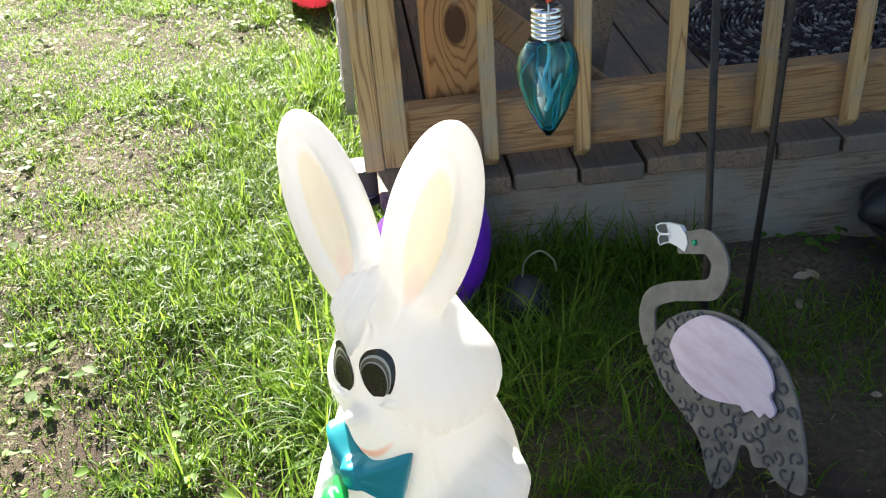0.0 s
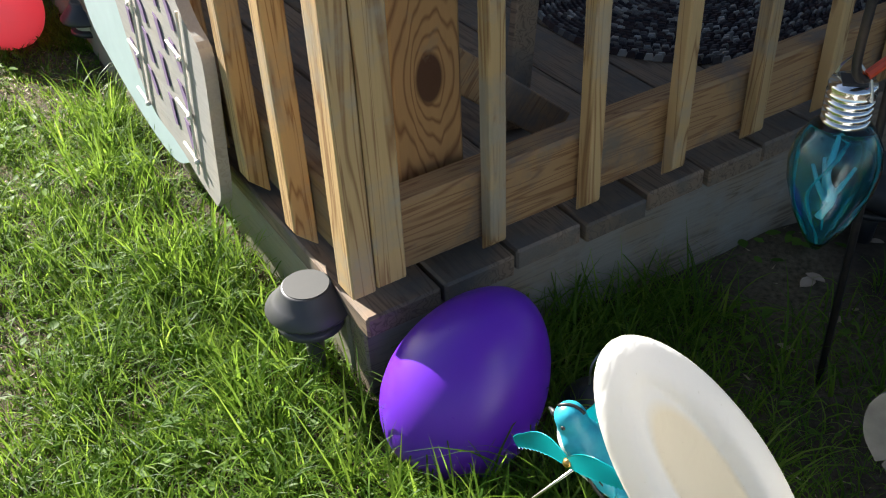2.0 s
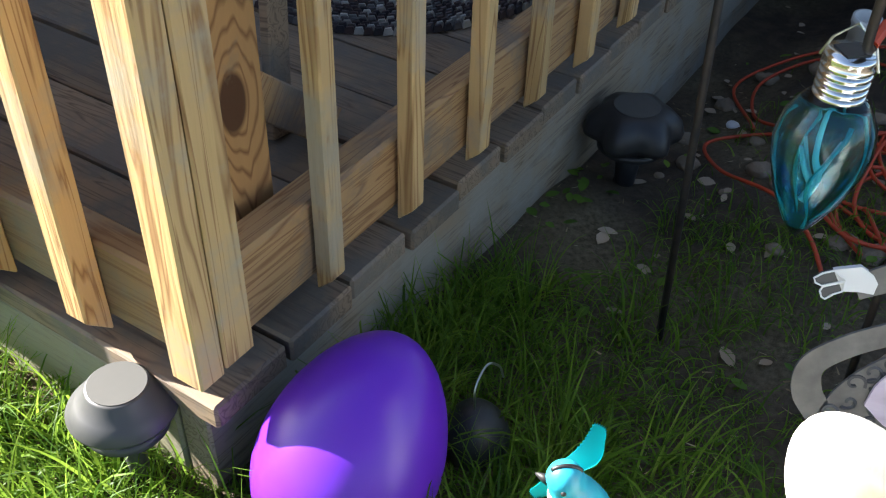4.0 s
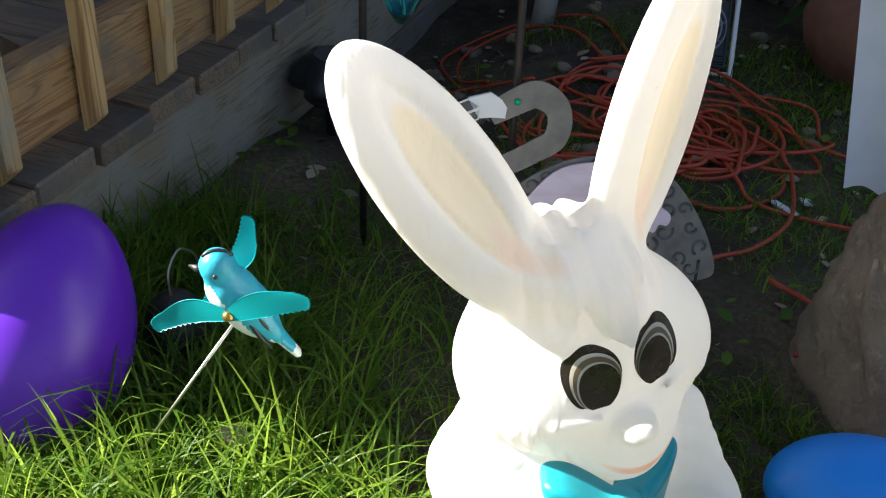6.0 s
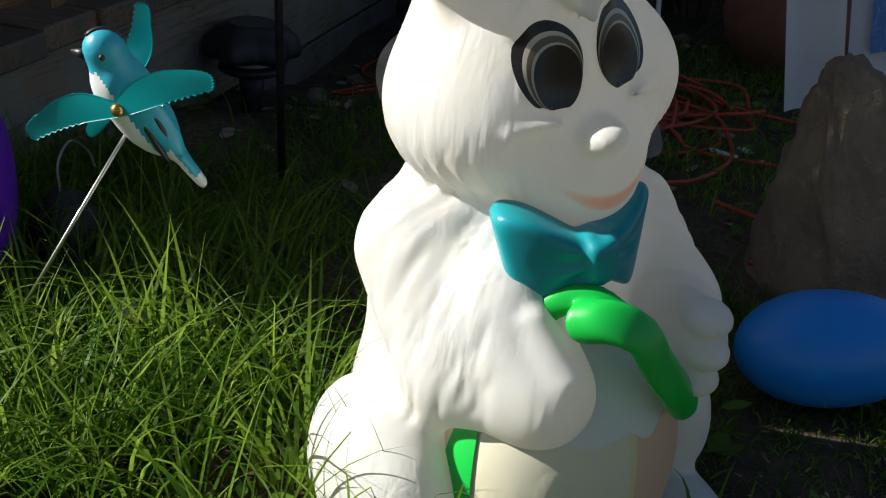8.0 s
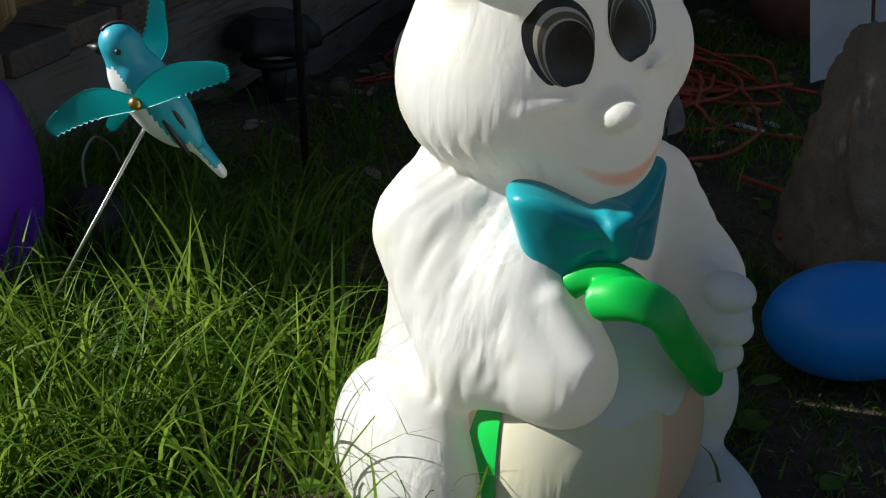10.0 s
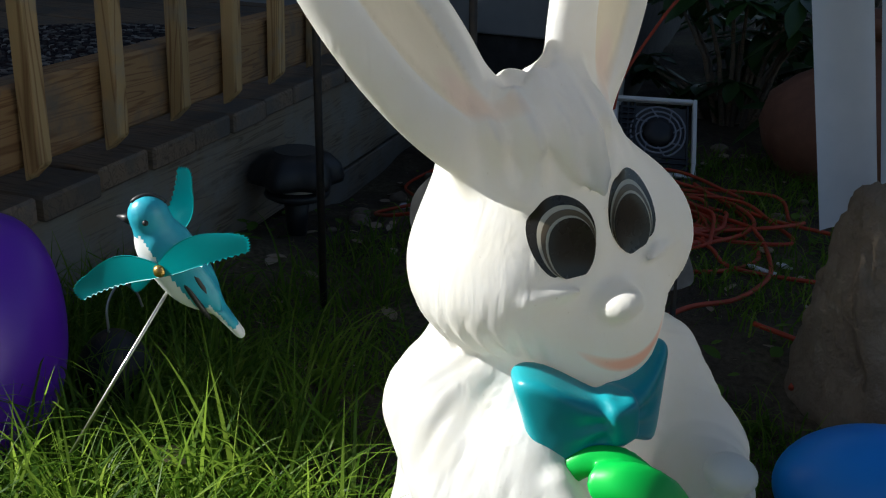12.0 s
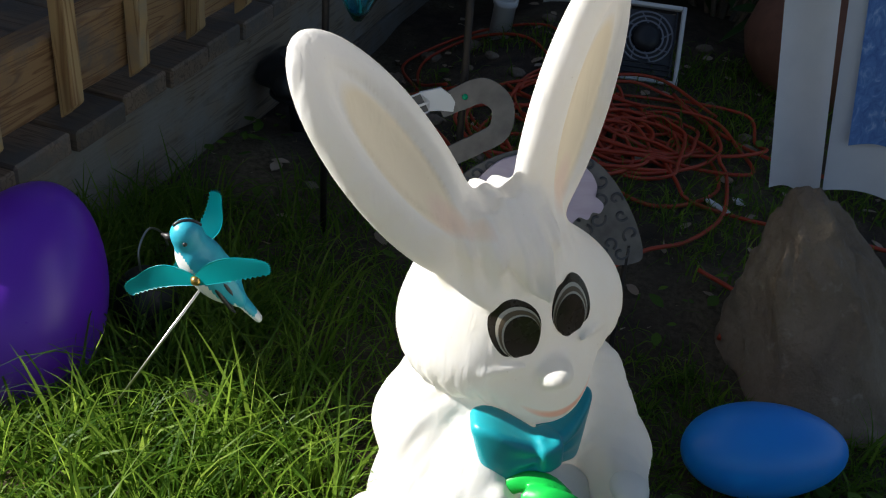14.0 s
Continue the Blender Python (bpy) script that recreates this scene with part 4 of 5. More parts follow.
wing_o = [p[:2] for p in smooth_curve([(a, b, 0) for a, b in wing_c + wing_c[:1]], 4)][:-1]
part("wing", plate(wing_o, 0.003, Matrix.Translation((0, -0.006, 0))), FLWING, flam, "pale lilac metal wing")
rng = random.Random(2)


def inside(p, poly):
    hit = False
    for (x1, y1), (x2, y2) in zip(poly, list(poly[1:]) + [poly[0]]):
        if (y1 > p[1]) != (y2 > p[1]) and p[0] < (x2 - x1) * (p[1] - y1) / (y2 - y1) + x1:
            hit = not hit
    return hit


body_poly, placed = [(float(a), float(b)) for a, b in body_o], []
for _ in range(2500):
    c = (rng.uniform(-0.08, 0.165), rng.uniform(-0.165, 0.02))
    if inside(c, body_poly) and all(math.hypot(c[0] - q[0], c[1] - q[1]) > 0.0150 for q in placed):
        a0, sgn, rr = rng.uniform(0, 6.28), rng.choice((-1, 1)), rng.uniform(0.0072, 0.0100)
        spiral = [(c[0] + (rr - rr * 0.75 * t) * math.cos(a0 + sgn * 5.6 * t), -0.0019, c[1] + (rr - rr * 0.75 * t) * math.sin(a0 + sgn * 5.6 * t)) for t in np.linspace(0, 1, 18)]
        if all(inside((p[0], p[2]), body_poly) for p in spiral):
            placed.append(c)
            part("scroll", tube(spiral, 0.0017, 4), FLBEAK, flam, "dark cut scroll opening")
part("leg", tube([(0.060, 0.001, -0.28), (0.060, 0.001, -0.13)], 0.003, 6), STEEL, flam)
part("leg", tube([(0.142, 0.001, -0.29), (0.142, 0.001, -0.08)], 0.003, 6), STEEL, flam)

# ---- bird on a stick ----
bird = thing("bird_spinner", "blue plastic bird whirligig on a thin metal stick", "garden ornament")
tail, headp = np.array([-0.086, -0.357, 0.240]), np.array([-0.126, -0.308, 0.343])
axis = headp - tail
axis /= np.linalg.norm(axis)
side_v = np.array([-0.86, -0.38, 0.28])
side_v -= axis * (side_v @ axis)
side_v /= np.linalg.norm(side_v)
up_v = np.cross(axis, side_v)
up_v *= -1.0 if up_v[1] > 0 else 1.0        # the back faces -y, the breast +y
BR = np.stack([axis, side_v, up_v], 1)
BO = tail


def bird_local(p):
    return (p - BO) @ BR


def bird_f(p):
    q = bird_local(p)
    d = ell(q, (0.068, 0, -0.0045), (0.036, 0.0160, 0.0180))
    d = blend(d, ell(q, (0.088, 0, -0.0035), (0.020, 0.0145, 0.0160)), 0.010)
    flat_q = q * np.array([1.0, 1.0, 1.5])
    d = blend(d, cap(flat_q, (0.003, 0, 0.0), (0.050, 0, -0.003), 0.0055, 0.0105) * 0.75, 0.010)
    d = blend(d, ell(q, (0.1105, 0, 0.0005), (0.0135, 0.0125, 0.0132)), 0.007)
    d = blend(d, ell(q, (0.088, 0.0115, -0.004), (0.012, 0.0050, 0.0080)), 0.004)
    for s in (-1, 1):
        d = blend(d, ell(q, (0.062, s * 0.0135, 0.001), (0.032, 0.0050, 0.0100)), 0.003)
    return d


bv, bf = surface(bird_f, (-0.17, -0.40, 0.215), (-0.06, -0.25, 0.375), 0.0021)
lq = bird_local(bv)
cen = np.array([lq[list(f)].mean(0) for f in bf])
white = (cen[:, 2] < np.where(cen[:, 0] < 0.04, -0.002, -0.0105)) & (cen[:, 0] < 0.104) | (cen[:, 0] < 0.010)
mesh("body", bv, bf, [BIRDB, BIRDW], bird, idx=white.astype(int))
tip = BO + BR @ np.array([0.1135, 0, -0.0100])
beak_d = np.array([-0.05, 0.97, 0.12])
part("beak", tube([tip, tip + beak_d * 0.005, tip + beak_d * 0.011], [0.0040, 0.0030, 0.0007], 8), BLACKP, bird, "black beak", True)
for s in (-1, 1):
    e = part("eye", lathe([(0, -0.0021), (0.0015, -0.0015), (0.0021, 0), (0.0015, 0.0015), (0, 0.0021)], 12), BLACKP, bird, "small black eye", True)
    e.matrix_local = Matrix.Translation(Vector(BO + BR @ np.array([0.1110, s * 0.0118, -0.0022])))
for lo_a, hi_a, zz in ((0.030, 0.070, -0.0075), (0.042, 0.074, 0.0015)):
    part("stripe", tube([Vector(BO + BR @ np.array([a, 0.0142 + 0.0030 * math.sin((a - lo_a) / (hi_a - lo_a) * math.pi), zz + 0.05 * (a - lo_a)])) for a in np.linspace(lo_a, hi_a, 9)], [0.0008, 0.0016, 0.002, 0.002, 0.002, 0.002, 0.0018, 0.0014, 0.0006], 6), BLACKP, bird, "dark wing stripe", True)
foot = BO + BR @ np.array([0.060, 0, -0.017])
part("stick", tube([Vector(foot), Vector((-0.156, -0.197, 0.06))], 0.0013, 8), WIRE, bird, "thin silver stick", True)


def wing_blade(root, way, flat, length, curl):
    """A curved, scallop-tipped wing blade with raised feather lines."""
    root, way, flat = np.array(root), np.array(way) / np.linalg.norm(way), np.array(flat)
    flat = flat - way * (flat @ way)
    flat /= np.linalg.norm(flat)
    nrm = np.cross(way, flat)
    vs, fs, nu, nv = [], [], 30, 19
    for side_s in (1, -1):
        for i in range(nu):
            u = i / (nu - 1)
            half = length * (0.065 + 0.085 * math.sin(min(1.0, u * 1.05) ** 0.85 * math.pi * 0.78))
            for j in range(nv):
                w = j / (nv - 1) * 2 - 1
                scallop = 0.016 * length * (1 if j % 2 else -1) if i == nu - 1 else 0
                edge = 0.012 * length * (1 if i % 2 else -1) * (u > 0.45) if j == 0 else 0
                fin = 0.00022 * (1 if j % 2 else -1) * min(1, u * 2)
                p = root + way * (u * length + scallop - 0.16 * length * max(0.0, w) ** 2 * u - 0.05 * length * max(0.0, -w) ** 2 * u) + flat * (w * half + edge + curl * length * math.sin(u * math.pi * 0.95)) + nrm * (side_s * 0.0006 + fin + 0.04 * length * math.sin(u * 3))
                vs.append(p)
    n = nu * nv
    for b, flip in ((0, False), (n, True)):
        for i in range(nu - 1):
            for j in range(nv - 1):
                q = [b + i * nv + j, b + (i + 1) * nv + j, b + (i + 1) * nv + j + 1, b + i * nv + j + 1]
                fs.append(q[::-1] if flip else q)
    rim = [i * nv for i in range(nu)] + [(nu - 1) * nv + j for j in range(1, nv)] + [i * nv + nv - 1 for i in range(nu - 2, -1, -1)] + list(range(nv - 2, 0, -1))
    fs += [(a, b, b + n, a + n) for a, b in zip(rim, rim[1:] + rim[:1])]
    return vs, fs


hub = np.array([-0.1345, -0.3265, 0.302])
hub2 = hub - 2 * side_v * 0.024
mesh("wing", *wing_blade(hub, (0.010, -0.062, 0.028), (0.1, 0.0, 1), 0.066, 0.07), WING, bird)
mesh("wing", *wing_blade(hub, (-0.010, 0.060, -0.022), (0.1, 0.0, 1), 0.064, 0.10), WING, bird)
mesh("wing", *wing_blade(hub2, (0.01, -0.024, 0.060), (0.1, -1.0, -0.3), 0.058, 0.12), WING, bird)
mesh("wing", *wing_blade(hub2, (-0.005, 0.022, -0.05), (0.1, -1.0, 0.1), 0.042, 0.06), WING, bird)
part("crown_stripe", tube([Vector(BO + BR @ np.array([0.1105 + 0.0135 * math.cos(a), 0.0, 0.0005 + 0.0132 * math.sin(a)])) for a in np.linspace(-0.3, 1.5, 10)], 0.0016, 6), BLACKP, bird, "black crown stripe", True)
riv = part("rivet", lathe([(0, -0.002), (0.0042, -0.002), (0.0042, 0.002), (0.002, 0.004), (0, 0.004)], 16), BRASS, bird, "brass rivet", True)
riv.matrix_local = Matrix.Translation(Vector(hub)) @ Vector(side_v).to_track_quat("Z", "Y").to_matrix().to_4x4()

# ---- rock, flag, pot, fan, cords ----
rk = bmesh.new()
bmesh.ops.create_icosphere(rk, subdivisions=5, radius=1)
for v in rk.verts:
    n = v.co.normalized()
    h = (n.z + 1) / 2
    rim_r = max(math.hypot(n.x, n.y), 1e-5)
    grow = (0.10 + 0.90 * (1 - h)) * min(1.0, rim_r * 2.2)
    facet = 1 - 0.10 * math.cos(3 * math.atan2(n.y, n.x) + 0.6)
    p = Vector((n.x / rim_r * 0.125 * grow * facet, n.y / rim_r * 0.165 * grow * facet, h * 0.292 - 0.03))
    p += n * (0.012 * noise.fractal(n * 1.7 + Vector((3, 1, 2)), 1.0, 2.0, 5) + 0.006 * noise.fractal(n * 7, 1.0, 2.0, 4))
    p.y += 0.12 * h
    v.co = p
rock = part("rock", rk, ROCK, None, "", True)
tagged(rock, "tall pointed grey-brown rock standing on the grass", "rock")
rock.matrix_world = pose(0.305, -0.915, 0.050, 0, 0, 10)

flag = thing("garden_flag", "pale cloth garden flag with a crayon drawing", "flag", (0.56, -0.80, 0))


def cloth(y0, y1, z0, z1, x_off, wave, n=20, mcount=24, slope=0.0):
    vs, fs = [], []
    for s in (0, 1):
        for i in range(n):
            for j in range(mcount):
                a, b = i / (n - 1), j / (mcount - 1)
                y = y0 + (y1 - y0) * a + slope * b
                z = z0 + (z1 - z0) * b + 0.006 * math.sin(a * 5)
                vs.append((x_off + wave * math.sin(a * 4.2 + b * 1.5) + s * 0.0015, y, z))
    k = n * mcount
    for s in (0, 1):
        for i in range(n - 1):
            for j in range(mcount - 1):
                q = [s * k + i * mcount + j, s * k + (i + 1) * mcount + j, s * k + (i + 1) * mcount + j + 1, s * k + i * mcount + j + 1]
                fs.append(q if s else q[::-1])
    return vs, fs


mesh("cloth", *cloth(0.020, -0.045, 0.175, 0.62, -0.03, 0.006, slope=0.092), CLOTH, flag)
mesh("folded_cloth", *cloth(-0.046, -0.20, 0.185, 0.62, -0.02, 0.010, slope=0.080), CLOTH, flag)
mesh("drawing", *cloth(-0.056, -0.17, 0.255, 0.56, -0.0245, 0.010, slope=0.058), DRAWING, flag, )
for k, (yy, zz) in enumerate(((-0.075, 0.43), (-0.10, 0.40), (-0.085, 0.36))):
    part("crayon_line", tube(smooth_curve([(-0.022, yy, zz), (-0.026, yy - 0.025, zz + 0.012), (-0.028, yy - 0.05, zz - 0.006)], 6), 0.004, 6), PINKCRAY if k < 2 else DARKCRAY, flag)
for k in range(3):
    part("writing_bar", box((-0.036, -0.12 - 0.02 * (k % 2), 0.345 - 0.022 * k), (-0.032, -0.085, 0.349 - 0.022 * k)), DARKCRAY, flag)
part("flag_pole", tube([(0.005, -0.21, -0.02), (0.005, -0.205, 0.4), (0.0, -0.20, 0.72)], 0.005, 8), STEEL, flag)
part("flag_arm", tube([(0.0, -0.20, 0.70), (-0.025, 0.075, 0.645)], 0.004, 8), STEEL, flag)

pot = thing("terracotta_urn", "large weathered terracotta urn with a narrow neck", "urn", (1.27, -0.885, 0.02))
part("vessel", lathe([(0, 0.0), (0.10, 0.0), (0.115, 0.01), (0.165, 0.075), (0.178, 0.120), (0.166, 0.170), (0.125, 0.205), (0.082, 0.228), (0.070, 0.255), (0.069, 0.290), (0.060, 0.290), (0.06, 0.24), (0, 0.24)], 56), POT, pot, smooth=True)
part("rim", lathe([(0.067, 0.288), (0.086, 0.300), (0.095, 0.316), (0.089, 0.330), (0.074, 0.328), (0.064, 0.300), (0.061, 0.288), (0.067, 0.288)], 56), POT, pot, "thick rolled rim", True)
part("potting_soil", lathe([(0, 0.262), (0.061, 0.262), (0.061, 0.275), (0, 0.279)], 32), SOIL, pot)

# box fan: white frame, black grille, grey rings and spokes round a dark hub
fl = thing("floodlight", "square black grille box fan with white frame leaning back", "floodlight")
fl.matrix_world = pose(1.092, -0.538, 0.052, 0, 0, -78) @ pose(0, 0, 0, -38, 0, 0)
S2 = 0.077
for nm, a, b in (("frame_side", (-S2, -0.006, 0), (-S2 + 0.008, 0.006, 0.155)), ("frame_side", (S2 - 0.008, -0.006, 0), (S2, 0.006, 0.155)), ("frame_top", (-S2 + 0.0085, -0.006, 0.147), (S2 - 0.0085, 0.006, 0.155)), ("frame_bottom", (-S2 + 0.0085, -0.006, 0), (S2 - 0.0085, 0.006, 0.008))):
    part(nm, box(a, b, 0.0015), WHITEP, fl)
part("back_panel", box((-S2 + 0.013, 0.008, 0.013), (S2 - 0.013, 0.014, 0.142), 0.001), GREYP, fl)
for k in range(11):
    u = -S2 + 0.016 + k * 0.0120
    if k < 3 or k > 9:
        part("grille_bar", box((u, -0.004, 0.013), (u + 0.0028, 0.003, 0.142)), BLACKP, fl)
for k in range(12):
    z = 0.016 + k * 0.0105
    part("grille_bar", box((-S2 + 0.013, -0.0035, z), (-S2 + 0.044, 0.0025, z + 0.0026)), BLACKP, fl)
for k in range(3):
    part("grille_bar", box((-S2 + 0.045, -0.0035, 0.016 + k * 0.0105), (S2 - 0.013, 0.0025, 0.0186 + k * 0.0105)), BLACKP, fl)
for rr in (0.050, 0.041, 0.032):
    ring = tube([(0.008 + rr * math.cos(a), 0.0, 0.088 + rr * math.sin(a)) for a in np.linspace(0, 6.283, 40)], 0.0018, 6)
    part("grille_ring", ring, MIDGREY, fl, "grey plastic ring")
ln = part("lens", lathe([(0, 0.010), (0.014, 0.009), (0.026, 0.003), (0.028, -0.004), (0, -0.004)], 32), BLACKP, fl, "dark round fan hub", True)
ln.matrix_local = pose(0.008, -0.001, 0.088, 90, 0, 0)
for a in np.linspace(0, 6.283, 9)[:-1]:
    part("grille_spoke", tube([(0.008 + 0.028 * math.cos(a), 0, 0.088 + 0.028 * math.sin(a)), (0.008 + 0.052 * math.cos(a + 0.3), 0, 0.088 + 0.052 * math.sin(a + 0.3))], 0.0014, 5), MIDGREY, fl)

rng = random.Random(17)


def cord_z(x, y, lift):
    return float(bumpy(np.array(x), np.array(y))) + 0.006 + lift


def ground_cord(pts, label, lifts=None):
    ps = smooth_curve([(a, b, cord_z(a, b, rng.uniform(0, 0.018))) for a, b in pts], 7)
    ob = part("extension_cord", tube(ps, 0.0031, 7), ORANGE, None, "", True)
    return tagged(ob, label, "extension cord", "orange cords")


tangle = []
for k in range(19):
    cx, cy = rng.uniform(0.72, 0.92), rng.uniform(-0.60, -0.42)
    rx, ry, ph = rng.uniform(0.05, 0.17), rng.uniform(0.06, 0.20), rng.uniform(0, 6.28)
    n = rng.randint(7, 12)
    turn = rng.uniform(0.8, 1.5)
    tangle.append([(cx + rx * math.cos(ph + turn * 6.28 * i / n) + rng.uniform(-0.024, 0.024), cy + ry * math.sin(ph + turn * 6.28 * i / n) + rng.uniform(-0.024, 0.024)) for i in range(n)])
for k in range(4):
    cx, cy, r = 0.83 + rng.uniform(-0.03, 0.03), -0.585 + rng.uniform(-0.03, 0.03), rng.uniform(0.06, 0.105)
    tangle.append([(cx + r * 1.3 * math.cos(a), cy + r * math.sin(a)) for a in np.linspace(0.4 * k, 0.4 * k + 6.0, 10)])
for pts in tangle:
    ground_cord(pts, "orange extension cord in a loose tangle on the soil")
for pts in ([(0.95, -0.15), (1.12, -0.06), (1.22, -0.10), (1.26, -0.2), (1.24, -0.33), (1.12, -0.42), (1.0, -0.48)], [(0.90, -0.30), (0.92, -0.16), (0.86, -0.10), (0.74, -0.16), (0.66, -0.26), (0.58, -0.33), (0.50, -0.38)],
            [(0.95, -0.58), (0.82, -0.70), (0.76, -0.72), (0.74, -0.735), (0.58, -0.737), (0.487, -0.699), (0.417, -0.646), (0.33, -0.60)], [(0.80, -0.62), (0.66, -0.66), (0.62, -0.69), (0.60, -0.78), (0.60, -0.9), (0.64, -1.1)],
            [(1.0, -0.62), (0.90, -0.72), (0.83, -0.80), (0.82, -0.92), (0.86, -1.1)], [(0.42, -0.72), (0.38, -0.78), (0.30, -0.76)], [(1.05, -0.40), (1.16, -0.30), (1.22, -0.18), (1.15, -0.10), (1.02, -0.13), (0.90, -0.22)]):
    ground_cord(pts, "orange extension cord trailing over the ground")
up = smooth_curve([(0.98, -0.50, 0.03), (1.10, -0.478, 0.02), (1.15, -0.462, 0.03), (1.15, -0.448, 0.07), (1.15, -0.450, 0.16), (1.17, -0.462, 0.22), (1.22, -0.52, 0.33), (1.30, -0.60, 0.46), (1.48, -0.50, 0.62)], 8)
tagged(part("extension_cord", tube(up, 0.0031, 7), ORANGE, None, "", True), "orange extension cord rising in front of the box fan", "extension cord", "orange cords")

pipe = part("drain_pipe", lathe([(0, 0.0), (0.023, 0.0), (0.023, 0.11), (0.026, 0.112), (0.026, 0.125), (0.019, 0.125), (0.019, 0.02), (0, 0.02)], 28), WHITEP, None, "", True)
tagged(pipe, "short grey-white plastic pipe stub in the soil", "pipe")
pipe.matrix_world = pose(1.252, -0.222, -0.018, 4, -5, 0)

# painted sign against the side railing
sign = thing("wooden_sign", "weathered board sign with purple lettering leaning on railing", "sign", (-0.184, 0.052, -0.012))
lean = pose(0, 0, 0, 0, 2.4, 0) @ pose(0, 0, 0, 0, 0, 90)


def outline(pts):
    return [p[:2] for p in smooth_curve([(a, c, 0) for a, c in pts + pts[:1]], 5)][:-1]


part("letter_board", plate(outline([(0.290, 0.205), (0.268, 0.235), (0.262, 0.32), (0.258, 0.425), (0.30, 0.455), (0.37, 0.50), (0.56, 0.52), (0.63, 0.45), (0.60, 0.34), (0.53, 0.25), (0.42, 0.235), (0.35, 0.215)]), 0.016, lean), SIGNW, sign)
part("back_board", plate(outline([(0.44, 0.19), (0.52, 0.155), (0.64, 0.16), (0.80, 0.20), (0.91, 0.25), (0.93, 0.36), (0.84, 0.46), (0.60, 0.50), (0.46, 0.42), (0.42, 0.28)]), 0.012, Matrix.Translation((0.016, 0, 0)) @ lean), BLUEPAINT, sign, "pale blue painted board")
rng = random.Random(6)
for col, y0 in enumerate((0.350, 0.415, 0.475, 0.555)):
    for k in range(4):
        yy, zz = y0 + rng.uniform(-0.006, 0.006), 0.285 + 0.055 * k + 0.012 * col
        w, h, sk = rng.uniform(0.010, 0.017), rng.uniform(0.016, 0.021), rng.uniform(-0.012, 0.012)
        part("letter_bar", plate([(yy - w, zz - h), (yy - w * 0.2, zz - h * 1.1), (yy + w + sk, zz + h), (yy + sk, zz + h * 0.8), (yy - w * 0.5, zz)], 0.0016, Matrix.Translation((-0.0095, 0, 0)) @ lean), PURPAINT, sign)
for yy, ties in ((0.325, (0.40, 0.32, 0.255)), (0.520, (0.405, 0.33, 0.255))):
    part("cord", tube([lean @ Vector((yy + 0.012 * math.sin(zz * 9), 0.0115, zz)) for zz in np.linspace(0.232 if yy < 0.4 else 0.25, 0.465, 10)], 0.0020, 6), STRING, sign, "white string tied across")
    for zz in ties:
        part("cord_tie", tube([lean @ Vector((yy + 0.004, 0.012, zz)), lean @ Vector((yy + 0.052, 0.012, zz + 0.006))], 0.0022, 6), STRING, sign)
        kn = part("cord_knot", lathe([(0, -0.004), (0.004, -0.002), (0.004, 0.002), (0, 0.004)], 8), STRING, sign, "", True)
        kn.matrix_local = lean @ Matrix.Translation((yy + 0.004, 0.013, zz))

# rug on the deck: a braid wound in an oval
rug = bmesh.new()
t = 0.0
while t < 218:
    rr = 0.012 + 0.0084 * t / 6.283
    for a in (t,):
        px, py = 0.80 + (rr * 1.15) * math.cos(a), 0.44 + rr * 0.95 * math.sin(a)
        if py < 1.5 and rr < 0.30:
            d = Vector((-math.sin(a) * 1.25, math.cos(a) * 0.85, 0)).normalized()
            nrm = Vector((-d.y, d.x, 0))
            c = Vector((px, py, DECK_TOP + 0.007))
            h = Vector((0, 0, 0.005))
            q = [rug.verts.new(c + d * sx * 0.0078 + nrm * (sy * 0.0034 + sx * 0.0012) + h * sz) for sz, sx, sy in ((-1, -1, -1), (-1, 1, -1), (-1, 1, 1), (-1, -1, 1), (1, -0.6, -0.6), (1, 0.6, -0.6), (1, 0.6, 0.6), (1, -0.6, 0.6))]
            for f in ((4, 5, 6, 7), (0, 1, 5, 4), (1, 2, 6, 5), (2, 3, 7, 6), (3, 0, 4, 7)):
                rug.faces.new([q[i] for i in f])
    t += 0.0140 / max(rr, 0.02)
tagged(part("braided_rug", rug, RUG), "dark oval braided rug with grey flecks on deck", "rug")

